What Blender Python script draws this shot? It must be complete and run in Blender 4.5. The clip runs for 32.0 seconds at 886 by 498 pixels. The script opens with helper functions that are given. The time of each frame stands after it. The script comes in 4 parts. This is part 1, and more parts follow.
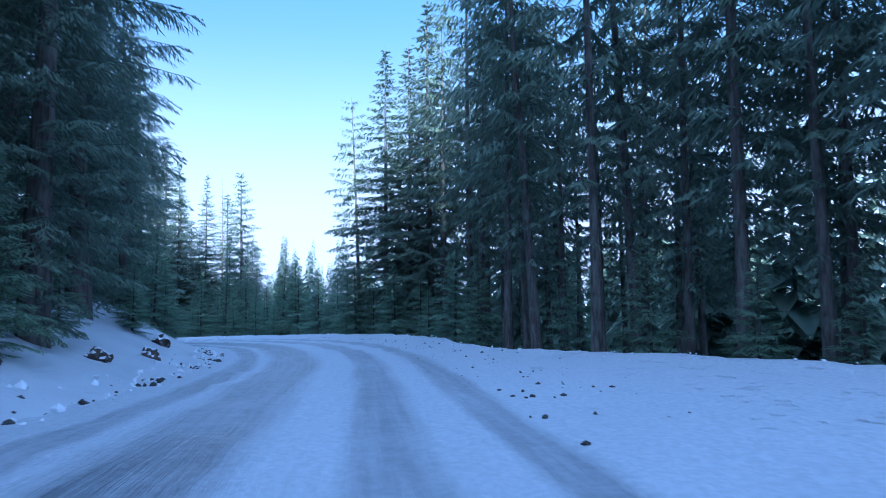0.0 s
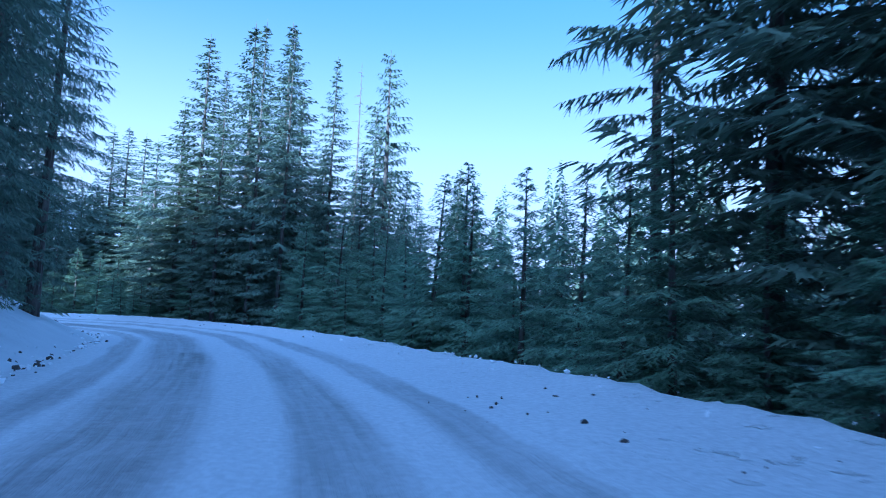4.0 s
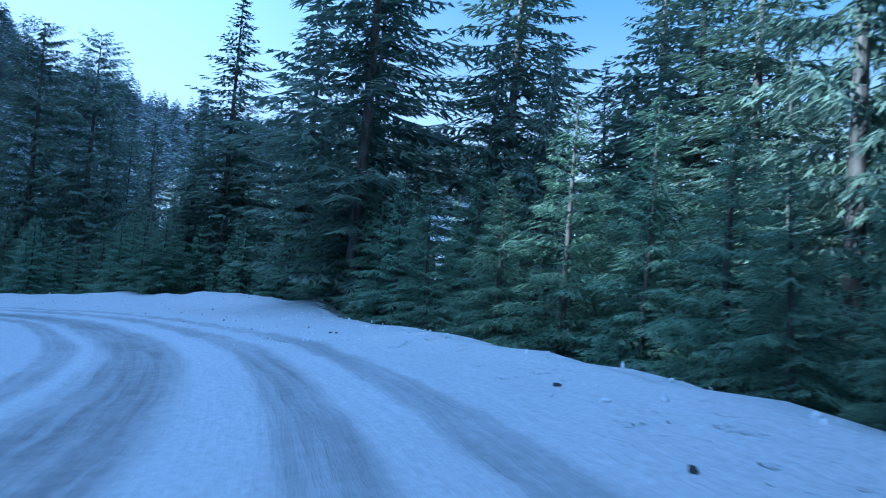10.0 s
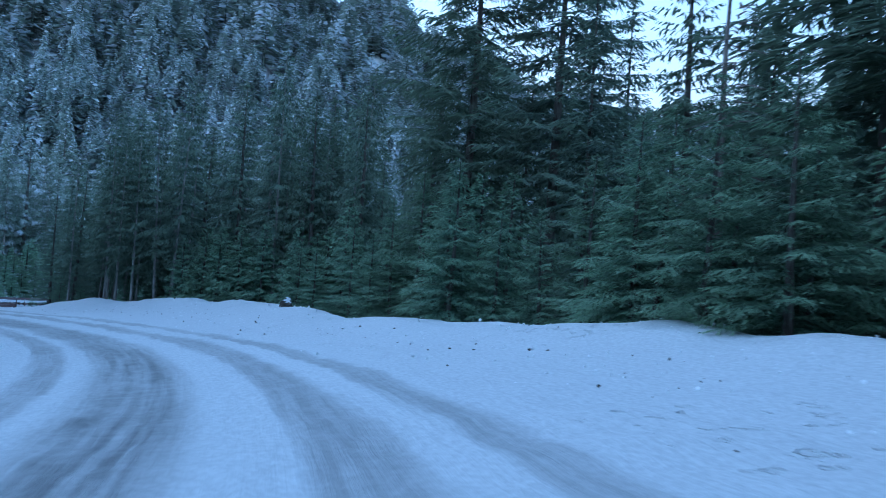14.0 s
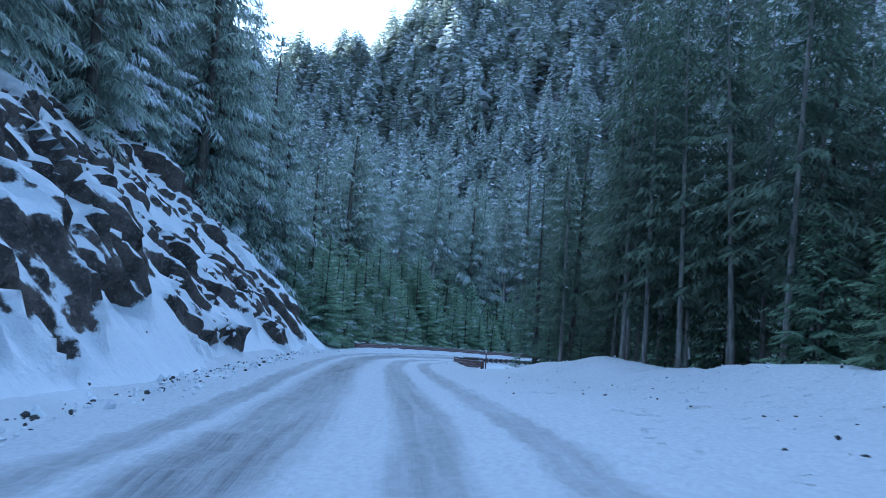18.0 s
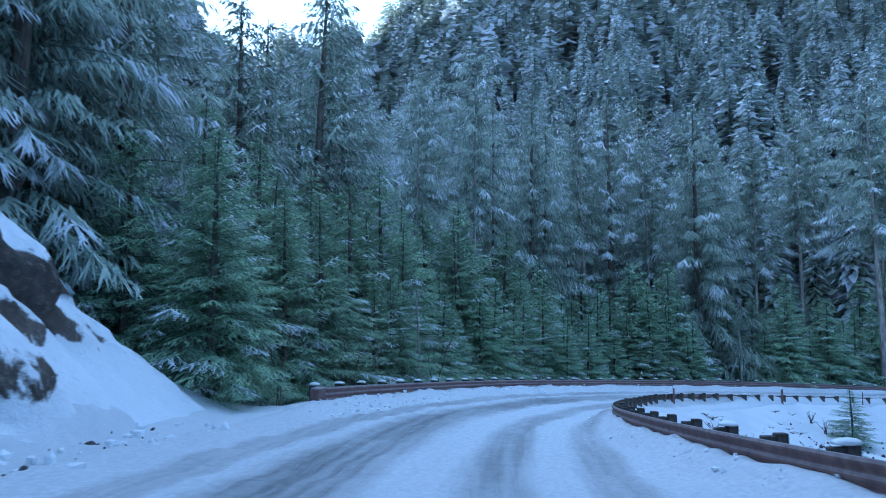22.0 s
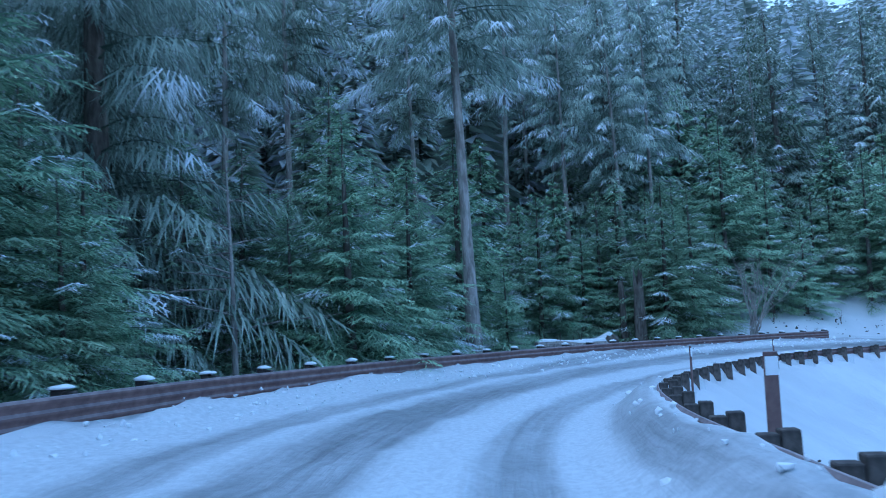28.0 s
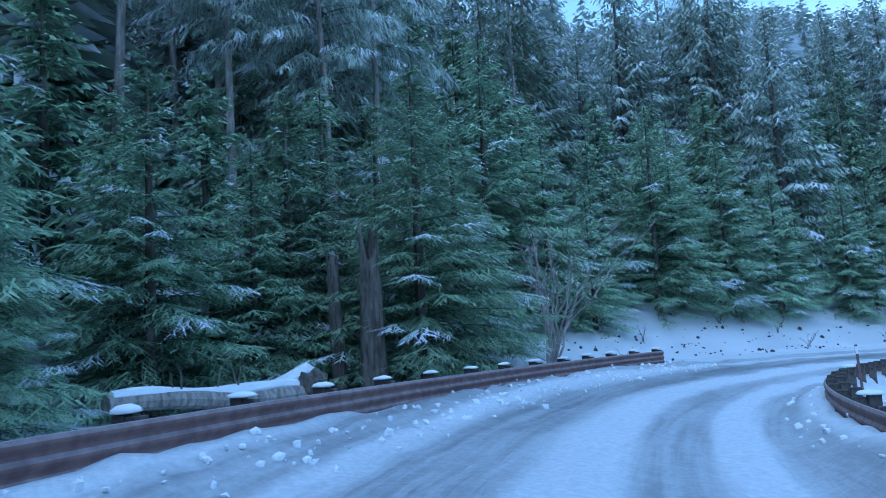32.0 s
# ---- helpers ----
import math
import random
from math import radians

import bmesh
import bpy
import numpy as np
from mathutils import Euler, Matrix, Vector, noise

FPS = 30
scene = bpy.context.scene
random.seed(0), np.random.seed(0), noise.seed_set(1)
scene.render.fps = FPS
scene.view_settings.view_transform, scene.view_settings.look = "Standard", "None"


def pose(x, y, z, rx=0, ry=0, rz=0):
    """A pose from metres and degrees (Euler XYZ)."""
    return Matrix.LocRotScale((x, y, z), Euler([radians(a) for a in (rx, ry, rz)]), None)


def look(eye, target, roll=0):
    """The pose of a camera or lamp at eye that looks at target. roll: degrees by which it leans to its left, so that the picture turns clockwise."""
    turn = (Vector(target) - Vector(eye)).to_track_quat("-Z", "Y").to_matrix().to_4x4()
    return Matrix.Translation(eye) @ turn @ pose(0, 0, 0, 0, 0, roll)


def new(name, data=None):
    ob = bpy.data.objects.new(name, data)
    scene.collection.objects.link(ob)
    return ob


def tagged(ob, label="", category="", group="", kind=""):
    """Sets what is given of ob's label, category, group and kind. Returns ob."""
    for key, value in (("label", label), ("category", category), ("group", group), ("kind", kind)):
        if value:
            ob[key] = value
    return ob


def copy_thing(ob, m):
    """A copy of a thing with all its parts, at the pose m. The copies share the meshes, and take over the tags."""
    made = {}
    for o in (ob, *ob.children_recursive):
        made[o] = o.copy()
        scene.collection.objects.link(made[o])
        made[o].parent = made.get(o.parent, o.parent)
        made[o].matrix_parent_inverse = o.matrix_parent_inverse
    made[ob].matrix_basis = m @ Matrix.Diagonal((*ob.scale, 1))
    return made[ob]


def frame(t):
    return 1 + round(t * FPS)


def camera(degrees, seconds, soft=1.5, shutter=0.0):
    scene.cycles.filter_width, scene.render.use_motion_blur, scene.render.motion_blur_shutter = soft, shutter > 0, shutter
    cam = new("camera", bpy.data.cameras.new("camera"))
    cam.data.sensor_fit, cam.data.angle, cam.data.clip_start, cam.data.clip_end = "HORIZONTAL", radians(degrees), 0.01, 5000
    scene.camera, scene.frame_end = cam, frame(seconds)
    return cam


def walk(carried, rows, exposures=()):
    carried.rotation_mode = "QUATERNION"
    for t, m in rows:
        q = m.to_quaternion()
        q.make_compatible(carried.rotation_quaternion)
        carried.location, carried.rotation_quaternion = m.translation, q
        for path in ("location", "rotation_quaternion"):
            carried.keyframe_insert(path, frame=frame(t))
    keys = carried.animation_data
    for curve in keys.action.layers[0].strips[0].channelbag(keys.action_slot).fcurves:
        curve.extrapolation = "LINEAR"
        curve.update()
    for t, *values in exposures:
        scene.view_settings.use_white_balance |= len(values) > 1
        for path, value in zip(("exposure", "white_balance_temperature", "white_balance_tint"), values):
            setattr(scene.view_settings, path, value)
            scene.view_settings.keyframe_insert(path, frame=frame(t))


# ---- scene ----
cam = camera(64.7, 32.0, soft=0.95, shutter=0.2)
METRES, EYE, TILT, LEAN, TURN = 345.0, 1.6, 0.0, 0.0, 0.0
ROWS = [
    (0.0, 0.0, 0.0, 0.0, 0.07, 4.65, 0.85),
    (0.5, -0.0023, 0.0174, -0.0003, 0.1, 5.06, -0.06),
    (1.0, -0.0043, 0.0349, -0.0007, 0.38, 5.27, -0.88),
    (1.5, -0.0065, 0.0517, -0.001, 1.05, 5.27, -1.52),
    (2.0, -0.0089, 0.0686, -0.0012, 2.38, 5.23, -2.05),
    (2.5, -0.0118, 0.0852, -0.0015, 4.56, 5.12, -2.58),
    (3.0, -0.0155, 0.1015, -0.0016, 7.48, 4.79, -2.88),
    (3.5, -0.0203, 0.1176, -0.0018, 11.03, 4.4, -2.99),
    (4.0, -0.0261, 0.1334, -0.0021, 14.86, 3.85, -2.94),
    (4.5, -0.0328, 0.148, -0.0026, 18.64, 3.41, -2.8),
    (6.5, -0.072, 0.2109, -0.0048, 32.72, 2.81, -2.56),
    (7.0, -0.0837, 0.2254, -0.0054, 35.66, 2.91, -2.75),
    (7.5, -0.0957, 0.2389, -0.0062, 38.27, 3.06, -2.95),
    (8.0, -0.108, 0.2513, -0.0069, 40.98, 3.19, -3.02),
    (8.5, -0.1213, 0.2633, -0.0074, 43.98, 3.22, -3.11),
    (9.0, -0.1353, 0.274, -0.008, 47.61, 3.12, -3.47),
    (9.5, -0.1503, 0.2839, -0.0087, 51.76, 2.88, -4.04),
    (10.0, -0.166, 0.2922, -0.0095, 56.23, 2.46, -4.61),
    (10.5, -0.1819, 0.2987, -0.0102, 60.88, 1.98, -4.98),
    (11.0, -0.1981, 0.3037, -0.0109, 65.37, 1.66, -5.15),
    (11.5, -0.2147, 0.3079, -0.0117, 69.87, 1.47, -5.05),
    (12.0, -0.2312, 0.3107, -0.0123, 74.57, 1.35, -4.73),
    (12.5, -0.2477, 0.3123, -0.0131, 79.19, 1.5, -4.66),
    (13.0, -0.2648, 0.3127, -0.014, 83.78, 1.67, -4.55),
    (13.5, -0.2819, 0.3115, -0.015, 88.56, 1.69, -4.39),
    (14.0, -0.2993, 0.3091, -0.0161, 93.14, 1.55, -4.32),
    (14.5, -0.3159, 0.3054, -0.0173, 98.12, 1.3, -4.29),
    (15.0, -0.333, 0.3001, -0.0184, 103.56, 1.06, -4.27),
    (15.5, -0.3508, 0.2926, -0.0198, 109.74, 0.96, -4.19),
    (17.5, -0.4023, 0.2552, -0.0245, 129.32, 3.4, -3.92),
    (18.0, -0.4148, 0.2434, -0.0259, 132.34, 3.74, -4.07),
    (18.5, -0.4271, 0.2308, -0.027, 134.66, 3.86, -4.03),
    (19.0, -0.4393, 0.2179, -0.0284, 136.68, 3.88, -3.79),
    (19.5, -0.4504, 0.2058, -0.0297, 138.11, 3.91, -3.2),
    (20.0, -0.4617, 0.1933, -0.0308, 138.61, 4.3, -2.47),
    (20.5, -0.4725, 0.1817, -0.0318, 138.12, 4.82, -1.78),
    (21.0, -0.4834, 0.1702, -0.0329, 136.95, 5.32, -1.13),
    (21.5, -0.4942, 0.1592, -0.034, 135.45, 5.73, -0.56),
    (22.0, -0.5048, 0.1486, -0.035, 133.68, 5.94, -0.01),
    (22.5, -0.5157, 0.1383, -0.0359, 131.69, 5.94, 0.51),
    (23.0, -0.5266, 0.1286, -0.0368, 129.17, 5.91, 1.02),
    (23.5, -0.5377, 0.1194, -0.0379, 125.76, 5.64, 1.63),
    (24.0, -0.5494, 0.111, -0.039, 121.16, 5.21, 2.29),
    (24.5, -0.5618, 0.1032, -0.0402, 117.0, 4.97, 2.95),
    (25.0, -0.5745, 0.0969, -0.0415, 112.44, 4.97, 3.52),
    (25.5, -0.5882, 0.0913, -0.0426, 107.18, 4.94, 3.96),
    (27.5, -0.6402, 0.08, -0.0465, 89.37, 4.58, 3.13),
    (28.0, -0.6522, 0.08, -0.0473, 84.88, 4.47, 3.11),
    (28.5, -0.664, 0.0811, -0.0481, 80.24, 4.32, 3.2),
    (29.0, -0.6755, 0.083, -0.049, 76.61, 4.44, 3.13),
    (29.5, -0.686, 0.0854, -0.0496, 73.77, 4.73, 2.62),
    (30.0, -0.6956, 0.0883, -0.0502, 71.79, 5.31, 2.09),
    (30.5, -0.7043, 0.0916, -0.0506, 69.24, 5.77, 1.94),
    (31.0, -0.7119, 0.0952, -0.051, 66.63, 6.05, 2.41),
    (31.5, -0.7186, 0.0992, -0.0514, 63.44, 6.22, 3.25),
    (32.0, -0.7246, 0.1032, -0.0518, 59.99, 6.13, 3.96),
]
EXPOSURES = [(0, 2.22, 4000, 8), (3, 2.17, 3950, 7), (4, 2.02, 3700, 6), (6.5, 1.93, 3550, 3), (8, 1.93, 3600, 2), (10, 1.93, 3800, 0), (13, 2.03, 3900, -3), (15, 2.36, 4450, -2), (19, 2.46, 4450, 2), (24, 2.6, 4280, 1), (32, 2.65, 4230, 0)]
walk(cam, [(t, pose(0, 0, EYE, TILT, LEAN, TURN) @ pose(METRES * x, METRES * y, METRES * z, 90 + pitch, roll, yaw)) for t, x, y, z, yaw, pitch, roll in ROWS], EXPOSURES)

# ---------------------------------------------------------------- light
SUN_YAW, SUN_EL = 166.0, 17.0      # yaw from +y towards -x
world = bpy.data.worlds.new("sky")
scene.world = world
world.use_nodes = True
wn = world.node_tree.nodes
sky = wn.new("ShaderNodeTexSky")
sky.sky_type, sky.sun_disc = "NISHITA", False
sky.sun_elevation, sky.sun_rotation = radians(SUN_EL), radians(-SUN_YAW)
sky.altitude, sky.air_density, sky.dust_density, sky.ozone_density = 900, 2.0, 1.2, 3.0
wn["Background"].inputs["Strength"].default_value = 0.15
haze = wn.new("ShaderNodeMix")          # thin high haze evens out the clear sky, whiter towards the sun's side
haze.data_type = "RGBA"
haze.inputs[0].default_value = 0.86
aim = wn.new("ShaderNodeVectorMath")
aim.operation = "DOT_PRODUCT"
aim.inputs[1].default_value = (-math.sin(radians(SUN_YAW)), math.cos(radians(SUN_YAW)), -0.1)
world.node_tree.links.new(wn.new("ShaderNodeTexCoord").outputs["Generated"], aim.inputs[0])
glow = wn.new("ShaderNodeMapRange")
glow.interpolation_type = "SMOOTHSTEP"
for _i, _v in ((1, -0.5), (2, 0.2)):
    glow.inputs[_i].default_value = _v
white = wn.new("ShaderNodeMix")
white.data_type = "RGBA"
white.inputs[6].default_value = (0.43, 0.53, 0.72, 1)
white.inputs[7].default_value = (1.75, 1.80, 2.05, 1)
world.node_tree.links.new(aim.outputs["Value"], glow.inputs[0])
low = wn.new("ShaderNodeMapRange")         # milky air above the horizon
low.interpolation_type = "SMOOTHSTEP"
for _i, _v in ((1, 0.0), (2, 0.26), (3, 0.5), (4, 0.0)):
    low.inputs[_i].default_value = _v
height = wn.new("ShaderNodeSeparateXYZ")
world.node_tree.links.new(aim.inputs[0].links[0].from_socket, height.inputs[0])
world.node_tree.links.new(height.outputs[2], low.inputs[0])
milky = wn.new("ShaderNodeMath")
milky.operation = "MAXIMUM"
world.node_tree.links.new(glow.outputs[0], milky.inputs[0])
world.node_tree.links.new(low.outputs[0], milky.inputs[1])
world.node_tree.links.new(milky.outputs[0], white.inputs[0])
world.node_tree.links.new(white.outputs[2], haze.inputs[7])
world.node_tree.links.new(sky.outputs[0], haze.inputs[6])
rim = wn.new("ShaderNodeMapRange")         # bright band of thin cloud low over the horizon
rim.interpolation_type = "SMOOTHSTEP"
for _i, _v in ((1, 0.05), (2, 0.42), (3, 1.0), (4, 0.0)):
    rim.inputs[_i].default_value = _v
band = wn.new("ShaderNodeMix")
band.data_type = "RGBA"
band.inputs[7].default_value = (2.0, 1.8, 1.75, 1)
world.node_tree.links.new(height.outputs[2], rim.inputs[0])
world.node_tree.links.new(rim.outputs[0], band.inputs[0])
world.node_tree.links.new(haze.outputs[2], band.inputs[6])
world.node_tree.links.new(band.outputs[2], wn["Background"].inputs["Color"])
sun = new("sun", bpy.data.lights.new("sun", "SUN"))
sun.data.energy, sun.data.angle, sun.data.color = 3.5, radians(0.5), (1.0, 0.86, 0.66)
_d = Vector((-math.sin(radians(SUN_YAW)), math.cos(radians(SUN_YAW)), math.tan(radians(SUN_EL))))
sun.matrix_world = look(_d * 100, (0, 0, 0))


# ---------------------------------------------------------------- materials
class Nodes:
    """A node material, written as nested calls."""

    def __init__(self, name, rough=0.6, spec=0.3):
        self.m = bpy.data.materials.new(name)
        self.m.use_nodes = True
        self.t = self.m.node_tree
        self.b = self.t.nodes["Principled BSDF"]
        self.b.inputs["Roughness"].default_value = rough
        self.b.inputs["Specular IOR Level"].default_value = spec

    def put(self, sock, v):
        if hasattr(v, "is_output"):
            self.t.links.new(v, sock)
        elif v is not None:
            sock.default_value = v

    def set(self, **kw):
        for k, v in kw.items():
            self.put(self.b.inputs[k.replace("_", " ")], v)
        return self

    def coord(self, kind="Object"):
        return self.t.nodes.new("ShaderNodeTexCoord").outputs[kind]

    def noise(self, scale, detail=4, rough=0.55, vec=None, dist=0.0):
        n = self.t.nodes.new("ShaderNodeTexNoise")
        n.inputs["Scale"].default_value, n.inputs["Detail"].default_value = scale, detail
        n.inputs["Roughness"].default_value, n.inputs["Distortion"].default_value = rough, dist
        self.t.links.new(vec or self.coord(), n.inputs["Vector"])
        return n.outputs[0]

    def math(self, op, a, b=0.0, c=0.0):
        n = self.t.nodes.new("ShaderNodeMath")
        n.operation = op
        for i, v in enumerate((a, b, c)):
            self.put(n.inputs[i], v)
        return n.outputs[0]

    def ramp(self, v, lo, hi, a=0.0, b=1.0):
        n = self.t.nodes.new("ShaderNodeMapRange")
        n.interpolation_type = "SMOOTHSTEP"
        for i, w in enumerate((v, lo, hi, a, b)):
            self.put(n.inputs[i], w)
        return n.outputs[0]

    def mix(self, f, a, b):
        n = self.t.nodes.new("ShaderNodeMix")
        n.data_type = "RGBA"
        self.put(n.inputs[0], f)
        for i, v in ((6, a), (7, b)):
            self.put(n.inputs[i], (*v, 1) if isinstance(v, tuple) else v)
        return n.outputs[2]

    def scaled(self, vec, s):
        n = self.t.nodes.new("ShaderNodeMapping")
        n.inputs["Scale"].default_value = s
        self.t.links.new(vec, n.inputs["Vector"])
        return n.outputs[0]

    def bump(self, h, dist, strength=1.0):
        n = self.t.nodes.new("ShaderNodeBump")
        n.inputs["Distance"].default_value, n.inputs["Strength"].default_value = dist, strength
        self.t.links.new(h, n.inputs["Height"])
        self.t.links.new(n.outputs[0], self.b.inputs["Normal"])
        return self

    def axis(self, vec, i):
        n = self.t.nodes.new("ShaderNodeSeparateXYZ")
        self.t.links.new(vec, n.inputs[0])
        return n.outputs[i]

    def geo(self, k):
        return self.t.nodes.new("ShaderNodeNewGeometry").outputs[k]

    def rand(self):
        return self.t.nodes.new("ShaderNodeObjectInfo").outputs["Random"]


def snow_material():
    k = Nodes("snow", 0.65, 0.25)
    p = k.geo("Position")
    big, mid, fine = k.noise(0.25, 3, vec=p), k.noise(2.2, 5, vec=p), k.noise(26, 3, vec=p)
    c = k.mix(k.ramp(big, 0.3, 0.7), (0.60, 0.62, 0.65), (0.70, 0.72, 0.75))
    crumb = k.ramp(k.noise(7.0, 5, 0.7, vec=p), 0.66, 0.74)
    patch = k.ramp(k.noise(0.6, 2, vec=p), 0.5, 0.68)
    c = k.mix(k.math("MULTIPLY", k.math("MULTIPLY", crumb, patch), 0.5), c, (0.30, 0.27, 0.24))
    k.set(Base_Color=c, Subsurface_Weight=0.0)
    return k.bump(k.math("ADD", mid, k.math("MULTIPLY", fine, 0.25)), 0.17, 0.75).m


def road_material():
    """Packed snow over asphalt: worn wheel tracks run along the road (the map's x is metres left of the lane, y metres along)."""
    k = Nodes("packed_snow_road", 0.5, 0.35)
    uv = k.t.nodes.new("ShaderNodeUVMap").outputs[0]
    p = k.geo("Position")
    along = k.scaled(uv, (1.0, 0.05, 1.0))
    wob = k.math("MULTIPLY", k.math("SUBTRACT", k.noise(0.9, 2, vec=k.scaled(uv, (0.0, 0.03, 0.0))), 0.5), 1.6)
    u = k.math("ADD", k.axis(uv, 0), wob)
    u = k.math("ADD", u, k.math("MULTIPLY", k.math("SUBTRACT", k.noise(2.0, 4, vec=along), 0.5), 0.55))
    worn = None
    for at, half, depth in TRACKS:
        g = k.ramp(k.math("ABSOLUTE", k.math("SUBTRACT", u, at)), half * 0.45, half * 1.25, depth, 0.0)
        worn = g if worn is None else k.math("MAXIMUM", worn, g)
    patchy = k.ramp(k.noise(0.33, 4, 0.6, vec=k.scaled(uv, (1.0, 0.35, 1.0))), 0.32, 0.62, 0.6, 1.0)
    streak = k.ramp(k.noise(5.0, 5, 0.6, vec=k.scaled(uv, (1.0, 0.035, 1.0))), 0.35, 0.65, 0.6, 1.0)
    worn = k.math("MULTIPLY", k.math("MULTIPLY", worn, patchy), streak)
    fine = k.noise(9, 5, 0.65, vec=p)
    snow = k.mix(k.ramp(fine, 0.3, 0.7), (0.53, 0.55, 0.58), (0.67, 0.69, 0.72))
    ice = k.mix(k.ramp(k.noise(3.0, 5, 0.65, vec=p), 0.35, 0.7), (0.095, 0.10, 0.11), (0.22, 0.23, 0.25))
    pit = k.math("MULTIPLY", k.ramp(k.noise(1.9, 3, 0.6, vec=p), 0.60, 0.68), k.ramp(k.axis(uv, 0), -3.4, -4.6))
    pit = k.math("MULTIPLY", pit, k.ramp(k.noise(0.22, 2, vec=p), 0.42, 0.58))
    snow = k.mix(k.math("MULTIPLY", pit, k.ramp(fine, 0.45, 0.7, 0.0, 0.55)), snow, (0.2, 0.19, 0.18))
    k.set(Base_Color=k.mix(worn, snow, ice), Roughness=k.ramp(worn, 0.2, 0.9, 0.62, 0.36))
    rel = k.math("SUBTRACT", k.math("ADD", k.math("MULTIPLY", fine, 0.5), k.noise(4.0, 4, vec=along)), worn)
    rel = k.math("SUBTRACT", rel, k.math("MULTIPLY", pit, 2.2))
    return k.bump(rel, 0.05, 0.8).m


def rock_material():
    k = Nodes("snowy_rock", 0.85, 0.2)
    p = k.geo("Position")
    n1, n2 = k.noise(0.9, 5, 0.65, vec=p), k.noise(6, 5, 0.65, vec=p)
    c = k.mix(k.ramp(n1, 0.35, 0.65), (0.045, 0.040, 0.036), (0.125, 0.105, 0.09))
    c = k.mix(k.ramp(n2, 0.5, 0.72), c, (0.20, 0.175, 0.155))
    drift = k.t.nodes.new("ShaderNodeAttribute")
    drift.attribute_name = "drift"
    up = k.math("ADD", k.math("ADD", k.axis(k.geo("Normal"), 2), k.math("MULTIPLY", drift.outputs["Fac"], 0.5)), k.math("MULTIPLY", k.math("SUBTRACT", k.noise(1.1, 6, 0.65, vec=p), 0.5), 0.7))
    c = k.mix(k.ramp(up, 0.47, 0.56), c, (0.84, 0.86, 0.90))
    k.set(Base_Color=c)
    return k.bump(k.math("ADD", n1, k.math("MULTIPLY", n2, 0.4)), 0.18, 0.9).m


def bark_material(name, dark, light):
    k = Nodes(name, 0.9, 0.1)
    v = k.coord()
    n = k.noise(7, 5, 0.65, vec=k.scaled(v, (1, 1, 0.16)))
    c = k.mix(k.ramp(n, 0.32, 0.68), dark, light)
    c = k.mix(k.ramp(k.noise(1.1, 3, vec=v), 0.5, 0.75, 0.0, 0.6), c, (0.22, 0.24, 0.20))
    k.set(Base_Color=c)
    return k.bump(n, 0.05, 0.9).m


def needle_material(name, dark, light, snow):
    """Needles: young growth and painted highlights pale the bough ends, painted shade darkens the inside; snow lies in
    clumps on what faces up, most on the outer boughs.
    """
    k = Nodes(name, 0.6, 0.25)
    v = k.coord()
    isl = k.geo("Random Per Island")
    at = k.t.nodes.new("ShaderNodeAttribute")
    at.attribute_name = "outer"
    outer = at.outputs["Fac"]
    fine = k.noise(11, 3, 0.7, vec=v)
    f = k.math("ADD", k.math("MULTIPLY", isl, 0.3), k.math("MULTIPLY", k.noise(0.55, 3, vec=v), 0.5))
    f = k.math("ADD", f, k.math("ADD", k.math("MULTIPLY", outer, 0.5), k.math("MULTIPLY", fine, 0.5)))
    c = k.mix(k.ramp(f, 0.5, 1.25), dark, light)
    c = k.mix(k.ramp(k.rand(), 0.0, 1.0, 0.0, 0.35), c, (0.085, 0.105, 0.045))
    if snow > 0:
        up = k.ramp(k.math("ABSOLUTE", k.axis(k.geo("Normal"), 2)), 0.12, 0.5, 0.25, 1.0)
        ld = k.t.nodes.new("ShaderNodeAttribute")
        ld.attribute_name = "load"
        g = k.math("ADD", k.math("MULTIPLY", k.noise(1.3, 4, 0.65, vec=v), 0.45), k.math("MULTIPLY", fine, 0.35))
        g = k.math("ADD", g, k.math("MULTIPLY", ld.outputs["Fac"], 0.62))
        g = k.math("ADD", g, k.math("MULTIPLY", k.math("SUBTRACT", outer, 0.5), 0.16))
        clump = k.ramp(g, 0.98 - 0.36 * snow, 1.12 - 0.36 * snow)
        c = k.mix(k.math("MULTIPLY", up, clump), c, (0.80, 0.83, 0.88))
    k.set(Base_Color=c)
    through_light = k.t.nodes.new("ShaderNodeBsdfTranslucent")
    both = k.t.nodes.new("ShaderNodeMixShader")
    both.inputs[0].default_value = 0.3
    k.put(through_light.inputs["Color"], c)
    k.put(both.inputs[1], k.b.outputs[0])
    k.put(both.inputs[2], through_light.outputs[0])
    k.put(k.t.nodes["Material Output"].inputs["Surface"], both.outputs[0])
    return k.m


def plain(name, a, b, scale=6.0, rough=0.7, metal=0.0, bump=0.01, frost=0.0):
    k = Nodes(name, rough, 0.3)
    v = k.coord()
    n = k.noise(scale, 5, 0.6, vec=v)
    c = k.mix(k.ramp(k.math("ADD", k.math("MULTIPLY", n, 0.7), k.math("MULTIPLY", k.noise(scale * 0.2, 3, vec=v), 0.3)), 0.3, 0.7), a, b)
    if frost:
        up = k.ramp(k.math("ADD", k.axis(k.geo("Normal"), 2), k.math("MULTIPLY", n, 0.3)), 0.45, 0.95, 0.0, frost)
        c = k.mix(up, c, (0.62, 0.64, 0.68))
    k.set(Base_Color=c, Metallic=metal)
    return k.bump(n, bump, 0.8).m


